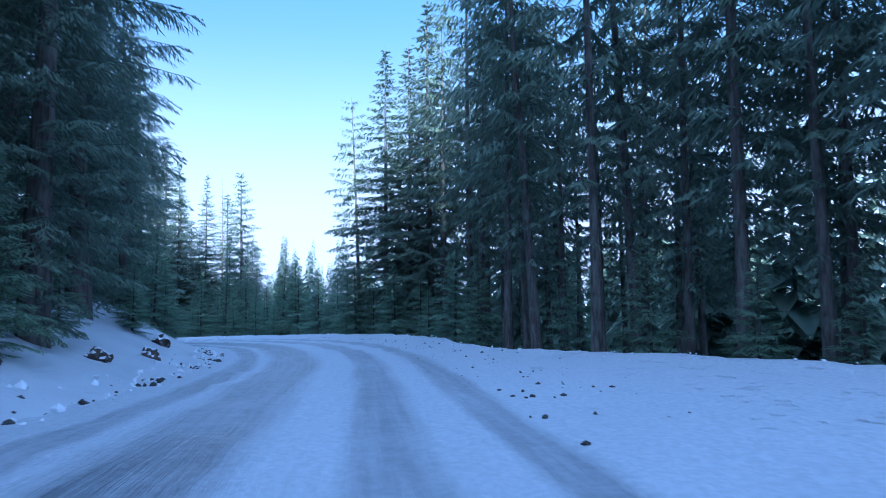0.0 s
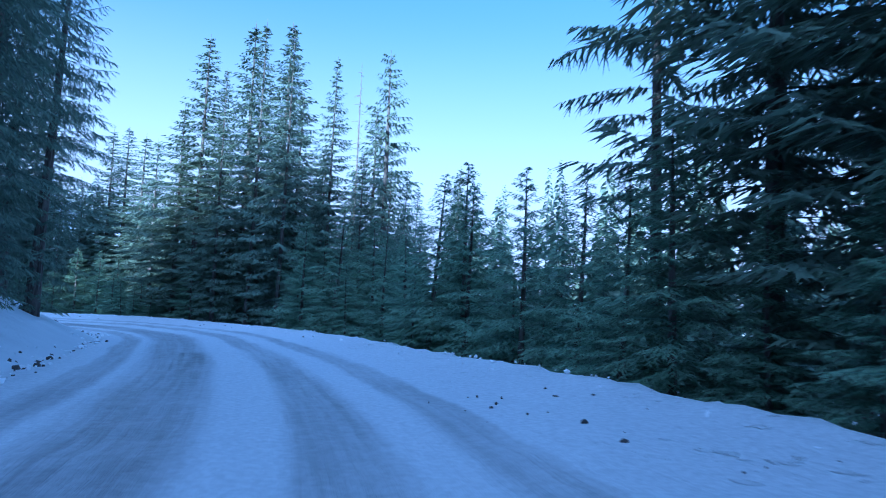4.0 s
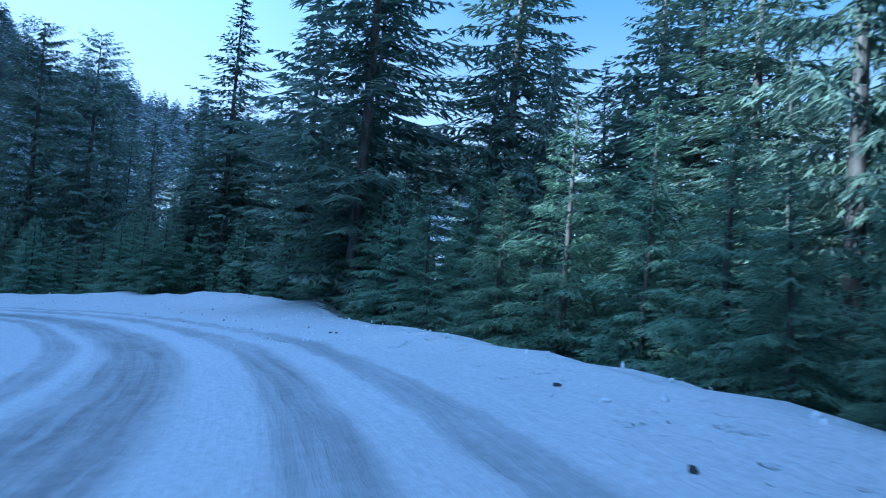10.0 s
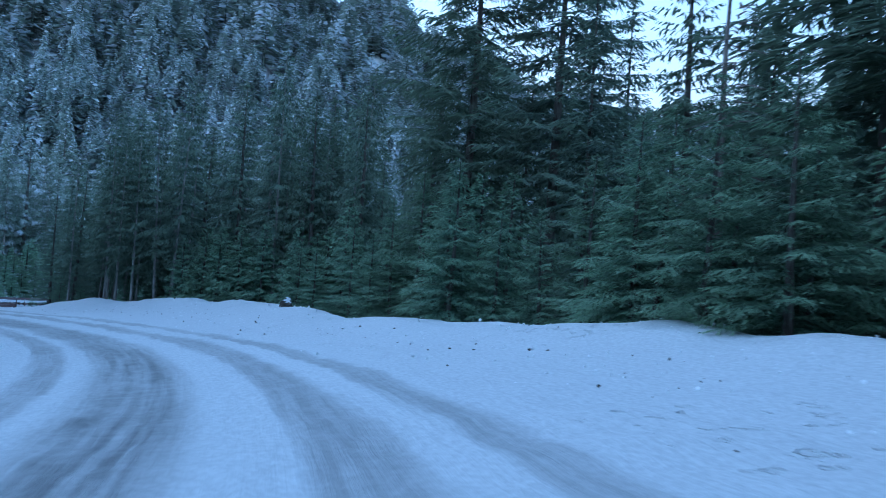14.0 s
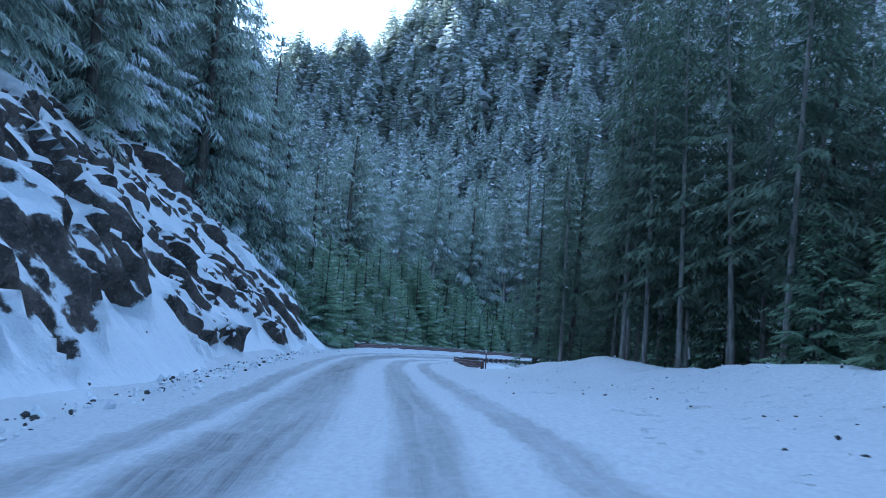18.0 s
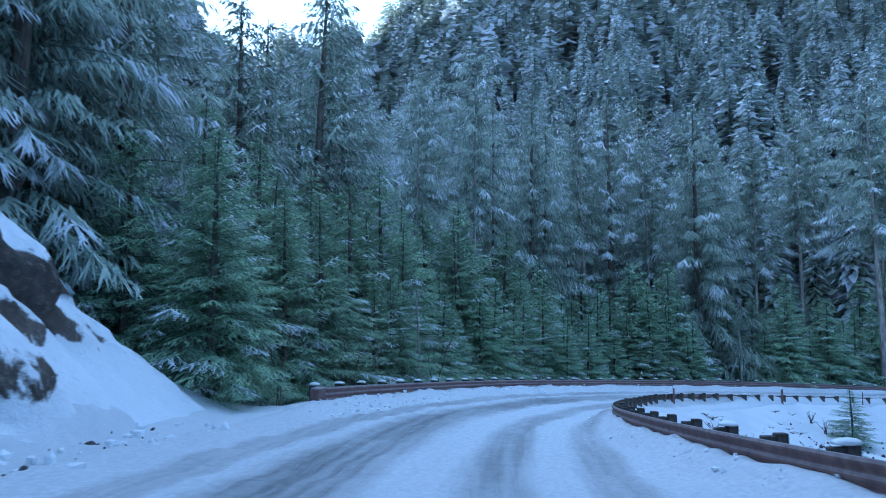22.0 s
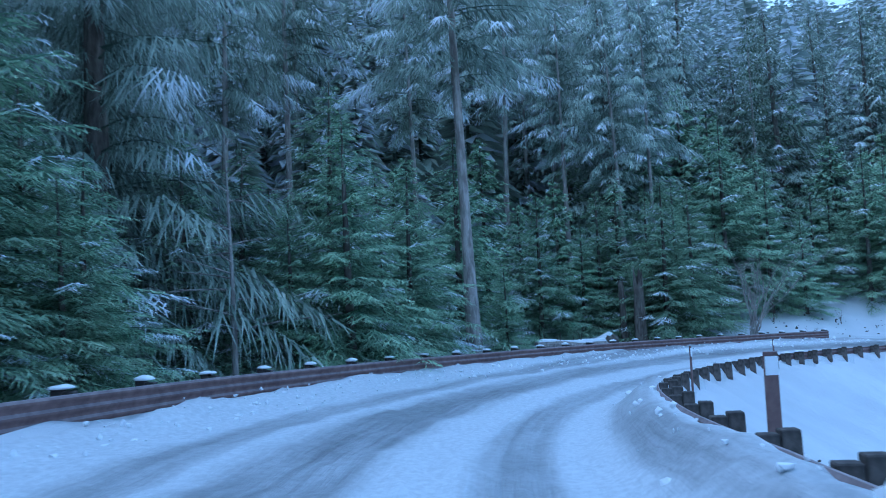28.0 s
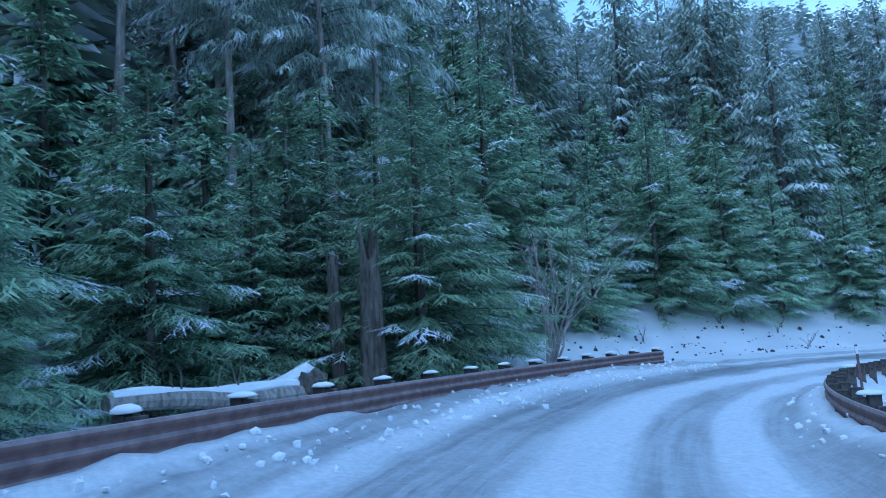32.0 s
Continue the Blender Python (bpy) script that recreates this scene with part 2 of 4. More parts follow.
# wheel tracks: metres left of the lane, half width, wear
TRACKS = [(4.1, 0.5, 0.7), (2.15, 1.05, 0.9), (-0.6, 0.6, 0.7), (-2.45, 0.48, 0.62)]
SNOW, ROAD, ROCK = snow_material(), road_material(), rock_material()
BARK = bark_material("fir_bark", (0.065, 0.057, 0.05), (0.19, 0.17, 0.15))
PALE_BARK = bark_material("pale_bark", (0.19, 0.17, 0.155), (0.44, 0.41, 0.38))
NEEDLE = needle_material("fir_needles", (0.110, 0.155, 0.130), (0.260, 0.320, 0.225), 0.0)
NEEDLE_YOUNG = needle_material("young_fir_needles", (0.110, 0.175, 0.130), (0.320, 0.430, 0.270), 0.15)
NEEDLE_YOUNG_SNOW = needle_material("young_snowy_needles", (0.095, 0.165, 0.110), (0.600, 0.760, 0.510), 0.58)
NEEDLE_FROST_LIFTED = needle_material("frosted_lifted_needles", (0.115, 0.155, 0.130), (0.660, 0.740, 0.640), 0.6)
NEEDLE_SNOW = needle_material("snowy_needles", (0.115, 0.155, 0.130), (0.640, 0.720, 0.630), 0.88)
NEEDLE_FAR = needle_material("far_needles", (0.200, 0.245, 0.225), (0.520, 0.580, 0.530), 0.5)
RUST = plain("weathering_steel", (0.135, 0.088, 0.082), (0.235, 0.158, 0.145), 5, 0.8, 0.1, 0.01, 0.35)
POST = plain("weathered_post", (0.05, 0.045, 0.042), (0.15, 0.13, 0.115), 8, 0.85)
TWIG = plain("bare_twigs", (0.10, 0.085, 0.07), (0.26, 0.23, 0.20), 4, 0.8)
SNOWCAP = plain("fresh_snow", (0.82, 0.84, 0.88), (0.90, 0.92, 0.95), 3, 0.65, 0, 0.02)
STONE = plain("dark_stone", (0.035, 0.034, 0.033), (0.11, 0.105, 0.10), 5, 0.85, 0, 0.03)

# ---------------------------------------------------------------- the road's line
# metres along, heading (degrees from +x), height, bank (degrees, left side up)
LINE = [(-40, 97.4, 0.72, 1.2), (-20, 97.3, 0.36, 1.2), (0, 97.4, 0.0, 1.2), (20, 96.9, -0.37, -1.3), (40, 107.8, -0.61, -2.5), (60, 121.7, -1.12, -2.3),
        (80, 125.8, -1.72, -2.3), (100, 138.6, -2.47, -2.7), (120, 153.4, -3.21, -4.1), (140, 169.8, -4.06, -4.6), (160, 182.9, -5.05, -4.1),
        (180, 201.8, -6.35, -3.9), (200, 217.7, -7.8, -3.6), (220, 225.7, -9.28, -3.6), (240, 227.7, -10.72, -1.9), (260, 224.9, -12.07, 0.4),
        (280, 214.2, -13.46, 2.7), (300, 194.7, -15.06, 4.1), (320, 178.1, -16.49, 3.6), (340, 149.4, -17.66, 3.2), (360, 124.7, -18.51, 4.4),
        (380, 97.4, -19.31, 4.4), (400, 70.2, -20.11, 4.4), (420, 51.4, -20.67, 4.4)]
LS, LH, LZ, LB = (np.array(c, float) for c in zip(*LINE))
RS = np.arange(-40, 420.5, 1.0)
_h = np.radians(np.interp(RS, LS, LH))
_m = (_h[1:] + _h[:-1]) / 2
RX = 5.11 + np.concatenate([[0], np.cumsum(np.cos(_m))])
RY = -39.68 + np.concatenate([[0], np.cumsum(np.sin(_m))])
_k = np.ones(15) / 15


def smooth(a):
    return np.convolve(np.concatenate([np.full(7, a[0]), a, np.full(7, a[-1])]), _k, "valid")


RZ, RB = smooth(np.interp(RS, LS, LZ)), np.tan(np.radians(smooth(np.interp(RS, LS, LB))))
TX, TY = np.cos(_h), np.sin(_h)


def on_road(s, u):
    """The place s metres along and u metres left of the line, on the road's surface."""
    x, y, z, b, tx, ty = (np.interp(s, RS, a) for a in (RX, RY, RZ, RB, TX, TY))
    n = np.hypot(tx, ty)
    return x - u * ty / n, y + u * tx / n, z + np.clip(u, -13, 9) * b


def road_frame(x, y):
    """For places x, y: metres along, metres left, and the road's height carried sideways."""
    x, y = np.atleast_1d(np.asarray(x, float)), np.atleast_1d(np.asarray(y, float))
    s, u, z = np.empty_like(x), np.empty_like(x), np.empty_like(x)
    for i in range(0, len(x), 4000):
        dx, dy = x[i:i + 4000, None] - RX, y[i:i + 4000, None] - RY
        d = np.hypot(dx, dy)
        j = d.argmin(1)
        r = np.arange(len(j))
        dmin = d[r, j]
        w = np.exp(-(d - dmin[:, None]) / (0.12 * dmin[:, None] + 0.25))
        w /= w.sum(1)[:, None]
        side = dx[r, j] * -TY[j] + dy[r, j] * TX[j]
        far = np.clip((dmin - 6) / 6, 0, 1)
        s[i:i + 4000] = RS[j] * (1 - far) + (w @ RS) * far
        lean = np.clip(1.25 * ((dx * -TY + dy * TX) / (d + 1e-6) * w).sum(1), -1, 1)
        u[i:i + 4000] = side * (1 - far) + lean * dmin * far
        uu = np.clip(side, -13, 9)
        z[i:i + 4000] = (RZ[j] + RB[j] * uu) * (1 - far) + (w @ RZ + (w @ RB) * uu) * far
    return s, u, z


def step(v, a, b):
    t = np.clip((v - a) / (b - a), 0, 1)
    return t * t * (3 - 2 * t)


# widths and slopes beside the road: metres along, then values
EDGE_L = ([-40, 0, 100, 180, 205, 225, 262, 276, 290, 345, 365, 420], [5.9, 6.0, 6.1, 6.2, 7.0, 8.0, 7.6, 7.8, 8.0, 8.0, 8.0, 8.0])
RISE_L = ([-40, 60, 75, 110, 180, 205, 212, 262, 274, 280, 285, 348, 366, 378, 420], [0.6, 0.5, 0.7, 0.5, 0.5, 1.0, 1.45, 1.5, 1.7, 0.4, -0.5, -0.4, -0.25, 0.6, 0.7])
HIGH_L = ([-40, 60, 85, 185, 212, 250, 268, 275, 281, 350, 356, 366, 380, 420], [22, 22, 10, 10, 40, 38, 26, 14, 1.2, 1.0, 0.55, 0.6, 4, 6])
EDGE_R = ([-40, 5, 15, 22, 28, 33, 40, 55, 70, 80, 110, 140, 155, 164, 180, 194, 204, 220, 240, 252, 262, 268, 280, 300, 420], [18, 17, 13.5, 10, 6.5, 6.1, 7.4, 7.9, 6.9, 6.6, 6.4, 7.4, 8.6, 13, 13, 10.5, 10.8, 14, 14.5, 12, 8.5, 6.5, 5.2, 4.2, 4.4])
DROP_R = ([-40, 130, 165, 235, 258, 275, 420], [7, 6, 1.2, 1.0, 2.5, 3.2, 3.2])
# the wooded hill across the valley: bearing (degrees from +y towards -x), crest height
HILL_AT = (-225.0, 45.0)
HILL = ([-45, -10, 20, 45, 55, 70, 80, 84, 92, 110, 130, 137, 145, 153, 162, 178, 186, 193, 225], [0, 20, 58, 70, 72, 90, 114, 130, 148, 160, 160, 150, 130, 100, 98, 128, 112, 52, 0])


# guardrails: metres along, metres left of the line
RAIL_L = ([278.5, 283, 288, 293, 297, 301, 305, 309, 315, 321, 332, 338, 342, 346, 350, 355, 360, 366, 374, 378], [6.2, 5.9, 5.8, 5.83, 5.95, 6.05, 6.2, 6.3, 6.55, 6.7, 6.5, 6.1, 5.7, 5.2, 4.85, 4.4, 4.1, 4.0, 4.3, 4.4])
RAIL_R = ([262.5, 264.5, 266, 268, 271, 276, 284, 292, 297, 301, 306, 311, 316, 320, 324, 330, 335, 341, 348, 356, 368, 385, 408], [-6.8, -5.9, -5.45, -5.0, -4.7, -4.2, -3.6, -3.05, -2.7, -2.4, -1.85, -1.65, -1.85, -2.45, -2.9, -3.0, -2.95, -3.3, -3.6, -3.5, -3.3, -3.3, -3.3])


def lump(x, y, f, seed=0.0):
    """Cheap rolling unevenness from crossed waves."""
    a = np.sin(x * f + 1.7 * np.sin(y * f * 0.7 + seed)) + np.sin(y * f * 1.13 + 1.3 * np.sin(x * f * 0.83 + seed * 2))
    return 0.5 * a


def terrain(x, y):
    x, y = np.atleast_1d(np.asarray(x, float)), np.atleast_1d(np.asarray(y, float))
    s, u, z = road_frame(x, y)
    el, ris, hil = np.interp(s, *EDGE_L), np.interp(s, *RISE_L), np.interp(s, *HIGH_L)
    er, dro = np.interp(s, *EDGE_R), np.interp(s, *DROP_R)
    dl, dr = np.maximum(u - el, 0), np.maximum(-u - er, 0)
    up = np.sign(ris) * hil * (1 - np.exp(-np.abs(ris) * dl / hil))
    z = z + up - dro * (1 - np.exp(-0.55 * dr / dro))
    # the ploughed-up lip along the right verge
    lip = np.interp(s, [135, 157, 165, 178, 190, 203, 220, 240, 252, 262, 275], [0.16, 0.2, 0.9, 1.2, 0.7, 0.5, 1.0, 1.35, 1.3, 0.1, 0.0])
    z = z + lip * np.exp(-((-u - er + 0.8) / np.where(s > 140, 2.8, 0.9)) ** 2) * (0.9 + 0.22 * lump(x, y, 0.37) + 0.12 * lump(x, y, 1.1))
    # snow thrown up under the guardrails
    z = z + step(s, 276, 284) * (1 - step(s, 370, 380)) * 0.33 * np.exp(-((u - np.interp(s, *RAIL_L)) / 0.8) ** 2) * (1 + 0.12 * lump(x, y, 1.7) + 0.1 * lump(x, y, 4.3))
    z = z + step(s, 263, 270) * 0.38 * np.exp(-((u - np.interp(s, *RAIL_R)) / 0.7) ** 2) * (1 + 0.12 * lump(x, y, 1.7) + 0.1 * lump(x, y, 4.3))
    z = z + step(s, 314, 322) * (1 - step(s, 350, 358)) * 0.4 * np.exp(-((u - np.interp(s, *RAIL_R) - 0.35) / 0.6) ** 2)
    rough = step(np.maximum(dl, dr), 0.5, 5)
    z = z + rough * (0.45 * lump(x, y, 0.21) + 0.22 * lump(x, y, 0.67, 1.0) + 0.1 * lump(x, y, 1.9, 2.0))
    z = z + 0.035 * lump(x, y, 1.3, 3.0) + 0.02 * lump(x, y, 3.1, 4.0)
    hx, hy = x - HILL_AT[0], y - HILL_AT[1]
    r, yaw = np.hypot(hx, hy), (np.degrees(np.arctan2(-hx, hy)) + 90) % 360 - 90
    crest = np.interp(yaw, *HILL) * (1 + 0.06 * np.sin(yaw * 0.5) + 0.04 * np.sin(yaw * 1.3))
    inner = np.interp(yaw, [0, 40, 60, 100, 150, 170, 190], [80, 72, 62, 46, 46, 54, 62])
    t = np.clip((r - inner) / (250 - inner), 0, 1)
    z = z + crest * (t ** 1.15) * (1 - 0.55 * step(r, 300, 700)) * (1 - step(r, 700, 1500))
    # an unseen ridge behind the start, added to keep the sun off the road
    z = z + 48 * step(-y, 45, 150) * step(x, -90, -40) * (1 - step(-y, 400, 900))
    # far ground sinks towards the valley
    return z - 30 * step(np.hypot(x + 110, y - 50), 260, 1200) * (1 - step(yaw, 60, 90) * (1 - step(yaw, 160, 200)))


# ---------------------------------------------------------------- meshes
def mesh_of(name, verts, faces, mat, flat=False):
    me = bpy.data.meshes.new(name)
    me.from_pydata(verts if isinstance(verts, list) else verts.tolist(), [], faces if isinstance(faces, list) else faces.tolist())
    me.materials.append(mat)
    if not flat:
        me.polygons.foreach_set("use_smooth", [True] * len(me.polygons))
    me.update()
    return me


def tri_mesh(name, verts, tris, mat):
    """A flat-shaded mesh of triangles alone, from arrays."""
    me = bpy.data.meshes.new(name)
    v, f = np.ascontiguousarray(verts, np.float32), np.ascontiguousarray(tris, np.int32)
    me.vertices.add(len(v))
    me.vertices.foreach_set("co", v.ravel())
    me.loops.add(f.size)
    me.loops.foreach_set("vertex_index", f.ravel())
    me.polygons.add(len(f))
    me.polygons.foreach_set("loop_start", np.arange(0, f.size, 3, dtype=np.int32))
    me.update(calc_edges=True)
    me.materials.append(mat)
    return me


def part(name, bm, material, parent, label=""):
    me = bpy.data.meshes.new(name)
    bm.to_mesh(me)
    bm.free()
    me.materials.append(material)
    ob = new(name, me)
    ob.parent = parent
    return tagged(ob, label)


def grid_faces(nx, ny):
    i = np.arange(nx * ny).reshape(ny, nx)
    return np.stack([i[:-1, :-1], i[:-1, 1:], i[1:, 1:], i[1:, :-1]], -1).reshape(-1, 4)


def axis_steps(lo, hi, fine, reach):
    core = np.arange(lo, hi + fine, fine)
    out, d = [], fine
    while sum(out) < reach:
        d *= 1.28
        out.append(d)
    c = np.cumsum(out)
    return np.concatenate([(lo - c)[::-1], core, core[-1] + c])


gx, gy = axis_steps(-300, 30, 1.25, 2600), axis_steps(-50, 140, 1.25, 2600)
GX, GY = np.meshgrid(gx, gy)
gz = terrain(GX.ravel(), GY.ravel())
_s, _u, _z = road_frame(GX.ravel(), GY.ravel())
_in = (1 - step(_u, 4.6, 5.6)) * (1 - step(-_u, np.interp(_s, *EDGE_R) - 2.4 + 0.8 * step(_s, 296, 310), np.interp(_s, *EDGE_R) - 1.2 + 0.6 * step(_s, 296, 310))) * (_s > -39) * (_s < 418)
gz = gz - 0.5 * _in
_d = _u - np.interp(_s, *EDGE_L)
gz = gz - 1.3 * step(_s, 199, 203) * (1 - step(_s, 275, 277.5)) * step(_d, 0.3, 1.6) * (1 - step(_d, 13.5, 14.8))
ground = new("ground", mesh_of("ground", np.stack([GX.ravel(), GY.ravel(), gz], 1), grid_faces(len(gx), len(gy)), SNOW))
tagged(ground, "snow-covered forest floor and mountain slopes beside the road", "ground", kind="structure")


def build_road():
    ss, us = np.arange(-39, 417, 0.5), np.concatenate([np.arange(-13, -7, 0.5), np.arange(-7, 6.61, 0.2)])
    S, U = np.meshgrid(ss, us)
    s, u = S.ravel(), U.ravel()
    lim = np.interp(s, *EDGE_R) - 0.3
    u = np.maximum(u, -lim)
    x, y, z = on_road(s, u)
    tz = terrain(x, y)
    ruts = sum(-0.035 * w * np.exp(-((u - a) / h) ** 2) for a, h, w in TRACKS)
    z = tz + 0.012 + ruts - 0.35 * step(u, 6.1, 6.6) - 0.35 * step(-u, lim - 0.5, lim)
    f = grid_faces(len(ss), len(us))
    me = mesh_of("road", np.stack([x, y, z], 1), f, ROAD)
    uv = me.uv_layers.new(name="UVMap")
    loops = np.array([l.vertex_index for l in me.loops])
    uv.data.foreach_set("uv", np.stack([u[loops], s[loops]], 1).ravel())
    return tagged(new("road", me), "two-lane mountain road under packed snow with worn wheel tracks", "road", kind="structure")


build_road()


# ---------------------------------------------------------------- trees
def trunk_mesh(name, h, r, mat, rng, sides=8, bend=0.15, rings=7, flare=1.35):
    v, f = [], []
    bx, by = rng.normal(0, bend, 2)
    for i in range(rings):
        t = i / (rings - 1)
        rad = r * (1 - t) ** 0.85 * (flare if i == 0 else 1.0) + 0.012
        z = h * t - (0.6 if i == 0 else 0)
        for k in range(sides):
            a = 2 * math.pi * k / sides
            q = rad * (1 + rng.normal(0, 0.05))
            v.append((q * math.cos(a) + bx * math.sin(t * 3), q * math.sin(a) + by * math.sin(t * 2.4), z))
    for i in range(rings - 1):
        for k in range(sides):
            a, b = i * sides + k, i * sides + (k + 1) % sides
            f.append((a, b, b + sides, a + sides))
    return mesh_of(name, v, f, mat)


def with_load(me, outer, load):
    me.attributes.new("outer", "FLOAT", "POINT").data.foreach_set("value", outer)
    me.attributes.new("load", "FLOAT", "POINT").data.foreach_set("value", load)
    return me


def crown_mesh(name, h, radius, base, mat, rng, whorl=0.6, per=5, gap=0.2, frond=0.3, droop=0.35, lift=0.1, hang=0.5, taper=0.9, thin=0.0, snow=0.0, curl=0.06, sprays=3, skirt=0.55, rise=0.35):
    """Boughs round a stem: each an arched axis with flat branchlets to both sides that hang at their ends; some boughs carry snow."""
    V, F, O, W, n = [], [], [], [], 0
    z = h * base
    ang = rng.uniform(0, 6.28)
    while z < h * 0.985:
        t = (z - h * base) / (h * (1 - base))
        full = radius * ((1 - t) ** taper) * min(1.0, skirt + t * (4.0 if skirt > 0.5 else 1.9)) + 0.10
        for k in range(max(3, int(round(per * (1 - 0.35 * t))))):
            if rng.random() < thin:
                continue
            ang += 2.4 + rng.normal(0, 0.35)
            L = full * rng.uniform(0.62, 1.12)
            m = max(3, min(7, int(L / 0.7) + 1))
            tt = np.linspace(0.0, 1, m + 1)
            up = lift + rise * t + rng.normal(0, 0.09)
            rr = L * tt
            yy = L * rng.normal(0, 0.10) * tt ** 2
            zz = z + rng.normal(0, 0.12) + L * (up * tt - droop * (1 - 0.6 * t) * tt ** 1.9 + curl * tt ** 5)
            ca, sa = math.cos(ang), math.sin(ang)
            loaded = rng.random() < snow
            weight = rng.uniform(0.75, 1.0) if loaded else rng.uniform(0.0, 0.3)
            # branchlets: a slim spray each, with side sprays that start farther out
            cnt = max(6, int(2 * 0.92 * L / gap))
            q = np.clip((np.arange(cnt) + rng.uniform(0.1, 0.9, cnt)) / cnt * 0.93 + 0.07, 0.05, 1.0)
            q[-1] = 1.0
            side = np.where(np.arange(cnt) % 2 == 0, 1.0, -1.0)
            px, py, pz = np.interp(q, tt, rr), np.interp(q, tt, yy), np.interp(q, tt, zz)
            spread = np.radians(rng.uniform(28, 68, cnt)) * side
            spread[-2:] *= 0.3
            ln = frond * L * np.sin(np.pi * np.clip(0.12 + 0.82 * q, 0, 1) ** 1.2) ** 0.7 * rng.uniform(0.6, 1.2, cnt) + 0.06 + 0.4 * gap
            ln = np.minimum(ln, 0.85 + 0.25 * rng.random(cnt)) if sprays > 3 else ln
            wd = gap * rng.uniform(0.18, 0.30, cnt)
            fall = hang * rng.uniform(0.35, 1.35, cnt)
            blades, tone = [], []
            if sprays == 3:
                plan = ((0.0, 0.0, 1.0, 0.0, 1.0), (0.22, 0.5, 0.62, 0.25, 1.0), (0.38, -0.5, 0.55, 0.35, 1.0))
            else:
                plan = [(0.0, 0.0, 1.0, 0.0, 0.45)] + [(k / sprays, 0.75 * (-1) ** k, 0.46 * (1.1 - 0.6 * k / sprays), 0.2, 0.5) for k in range(1, sprays)]
            for start, turn, size, more, slim in plan:
                fl, an, l2 = fall + more * hang, spread + turn * rng.uniform(0.6, 1.3, cnt), ln * size
                flat = 1 / np.sqrt(1 + fl ** 2)
                f0 = 1 / np.sqrt(1 + fall ** 2)
                ox, oy, oz = px + start * ln * np.cos(spread) * f0, py + start * ln * np.sin(spread) * f0, pz - 0.8 * start * ln * fall * f0
                dx, dy, dz = np.cos(an) * flat, np.sin(an) * flat, -fl * flat
                w2 = wd * slim
                roll = rng.normal(0, 0.5, cnt) * w2
                blades += [np.stack([ox - w2 * dy, oy + w2 * dx, oz + roll], 1), np.stack([ox + w2 * dy, oy - w2 * dx, oz - roll], 1), np.stack([ox + l2 * dx, oy + l2 * dy, oz + l2 * dz], 1)]
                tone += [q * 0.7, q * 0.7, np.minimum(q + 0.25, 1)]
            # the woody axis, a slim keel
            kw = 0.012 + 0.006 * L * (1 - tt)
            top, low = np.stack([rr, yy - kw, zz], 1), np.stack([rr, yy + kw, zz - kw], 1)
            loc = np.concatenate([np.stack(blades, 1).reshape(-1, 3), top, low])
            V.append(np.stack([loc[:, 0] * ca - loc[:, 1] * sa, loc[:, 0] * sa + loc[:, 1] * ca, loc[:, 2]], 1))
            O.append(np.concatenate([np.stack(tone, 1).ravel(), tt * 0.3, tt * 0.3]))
            W.append(np.concatenate([np.repeat(weight * np.clip(q * 1.6 - 0.35, 0, 1), 3 * sprays), np.zeros(2 * (m + 1))]))
            F.append((n + np.arange(3 * sprays * cnt)).reshape(-1, 3))
            b = n + 3 * sprays * cnt + np.arange(m)
            F.append(np.stack([b, b + 1, b + m + 2], 1))
            F.append(np.stack([b, b + m + 2, b + m + 1], 1))
            n += len(loc)
        z += whorl * rng.uniform(0.7, 1.3) * (1 - 0.5 * t)
    return with_load(tri_mesh(name, np.concatenate(V), np.concatenate(F), mat), np.concatenate(O).astype(np.float32), np.concatenate(W).astype(np.float32))


def make_tree(kind, h, radius, base, needles, bark, seed, r=None, **kw):
    """One pattern tree, kept aside at the origin until it is copied: trunk and crown under one root."""
    rng = np.random.default_rng(seed)
    root = bpy.data.objects.new(kind, None)
    tr = bpy.data.objects.new("trunk", trunk_mesh("trunk", h, r or h * 0.0125 + 0.03, bark, rng, bend=h * 0.004))
    cr = bpy.data.objects.new("crown", crown_mesh("crown", h, radius, base, needles, rng, **kw))
    tr.parent = cr.parent = root
    return root, h


def near_road(x, y, d=15.0):
    return float(np.min((RX - x) ** 2 + (RY - y) ** 2)) < d * d


def plant(pattern, x, y, label, group, h=None, lean=0.0, sway=1.2, sink=0.15, wide=1.0, z=None):
    root, h0 = pattern[0 if near_road(x, y) else 1]
    k = (h or h0) / h0
    z = float(terrain(x, y)[0]) if z is None else z
    m = pose(x, y, z - sink, random.gauss(0, sway), random.gauss(0, sway) + lean, random.uniform(0, 360)) @ Matrix.Diagonal((k * wide, k * wide, k, 1))
    ob = copy_thing(root, m)
    return tagged(ob, label, "tree", group)


def kinds(kind, n, h, radius, base, needles, bark, seed, r=None, fine=None, **kw):
    """Pattern trees of a kind, in pairs: one for near the road, one with coarser twigs for farther off."""
    out = []
    for i in range(n):
        near = make_tree(kind, h, radius, base, needles, bark, seed + i, r, **{**kw, **(fine or {})})
        out.append((near, make_tree(kind, h, radius, base, needles, bark, seed + i, r, **kw) if fine else near))
    return out


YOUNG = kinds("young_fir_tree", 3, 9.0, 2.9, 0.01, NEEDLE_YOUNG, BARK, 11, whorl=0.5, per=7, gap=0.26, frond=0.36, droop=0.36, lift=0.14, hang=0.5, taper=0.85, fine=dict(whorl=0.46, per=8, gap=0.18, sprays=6))
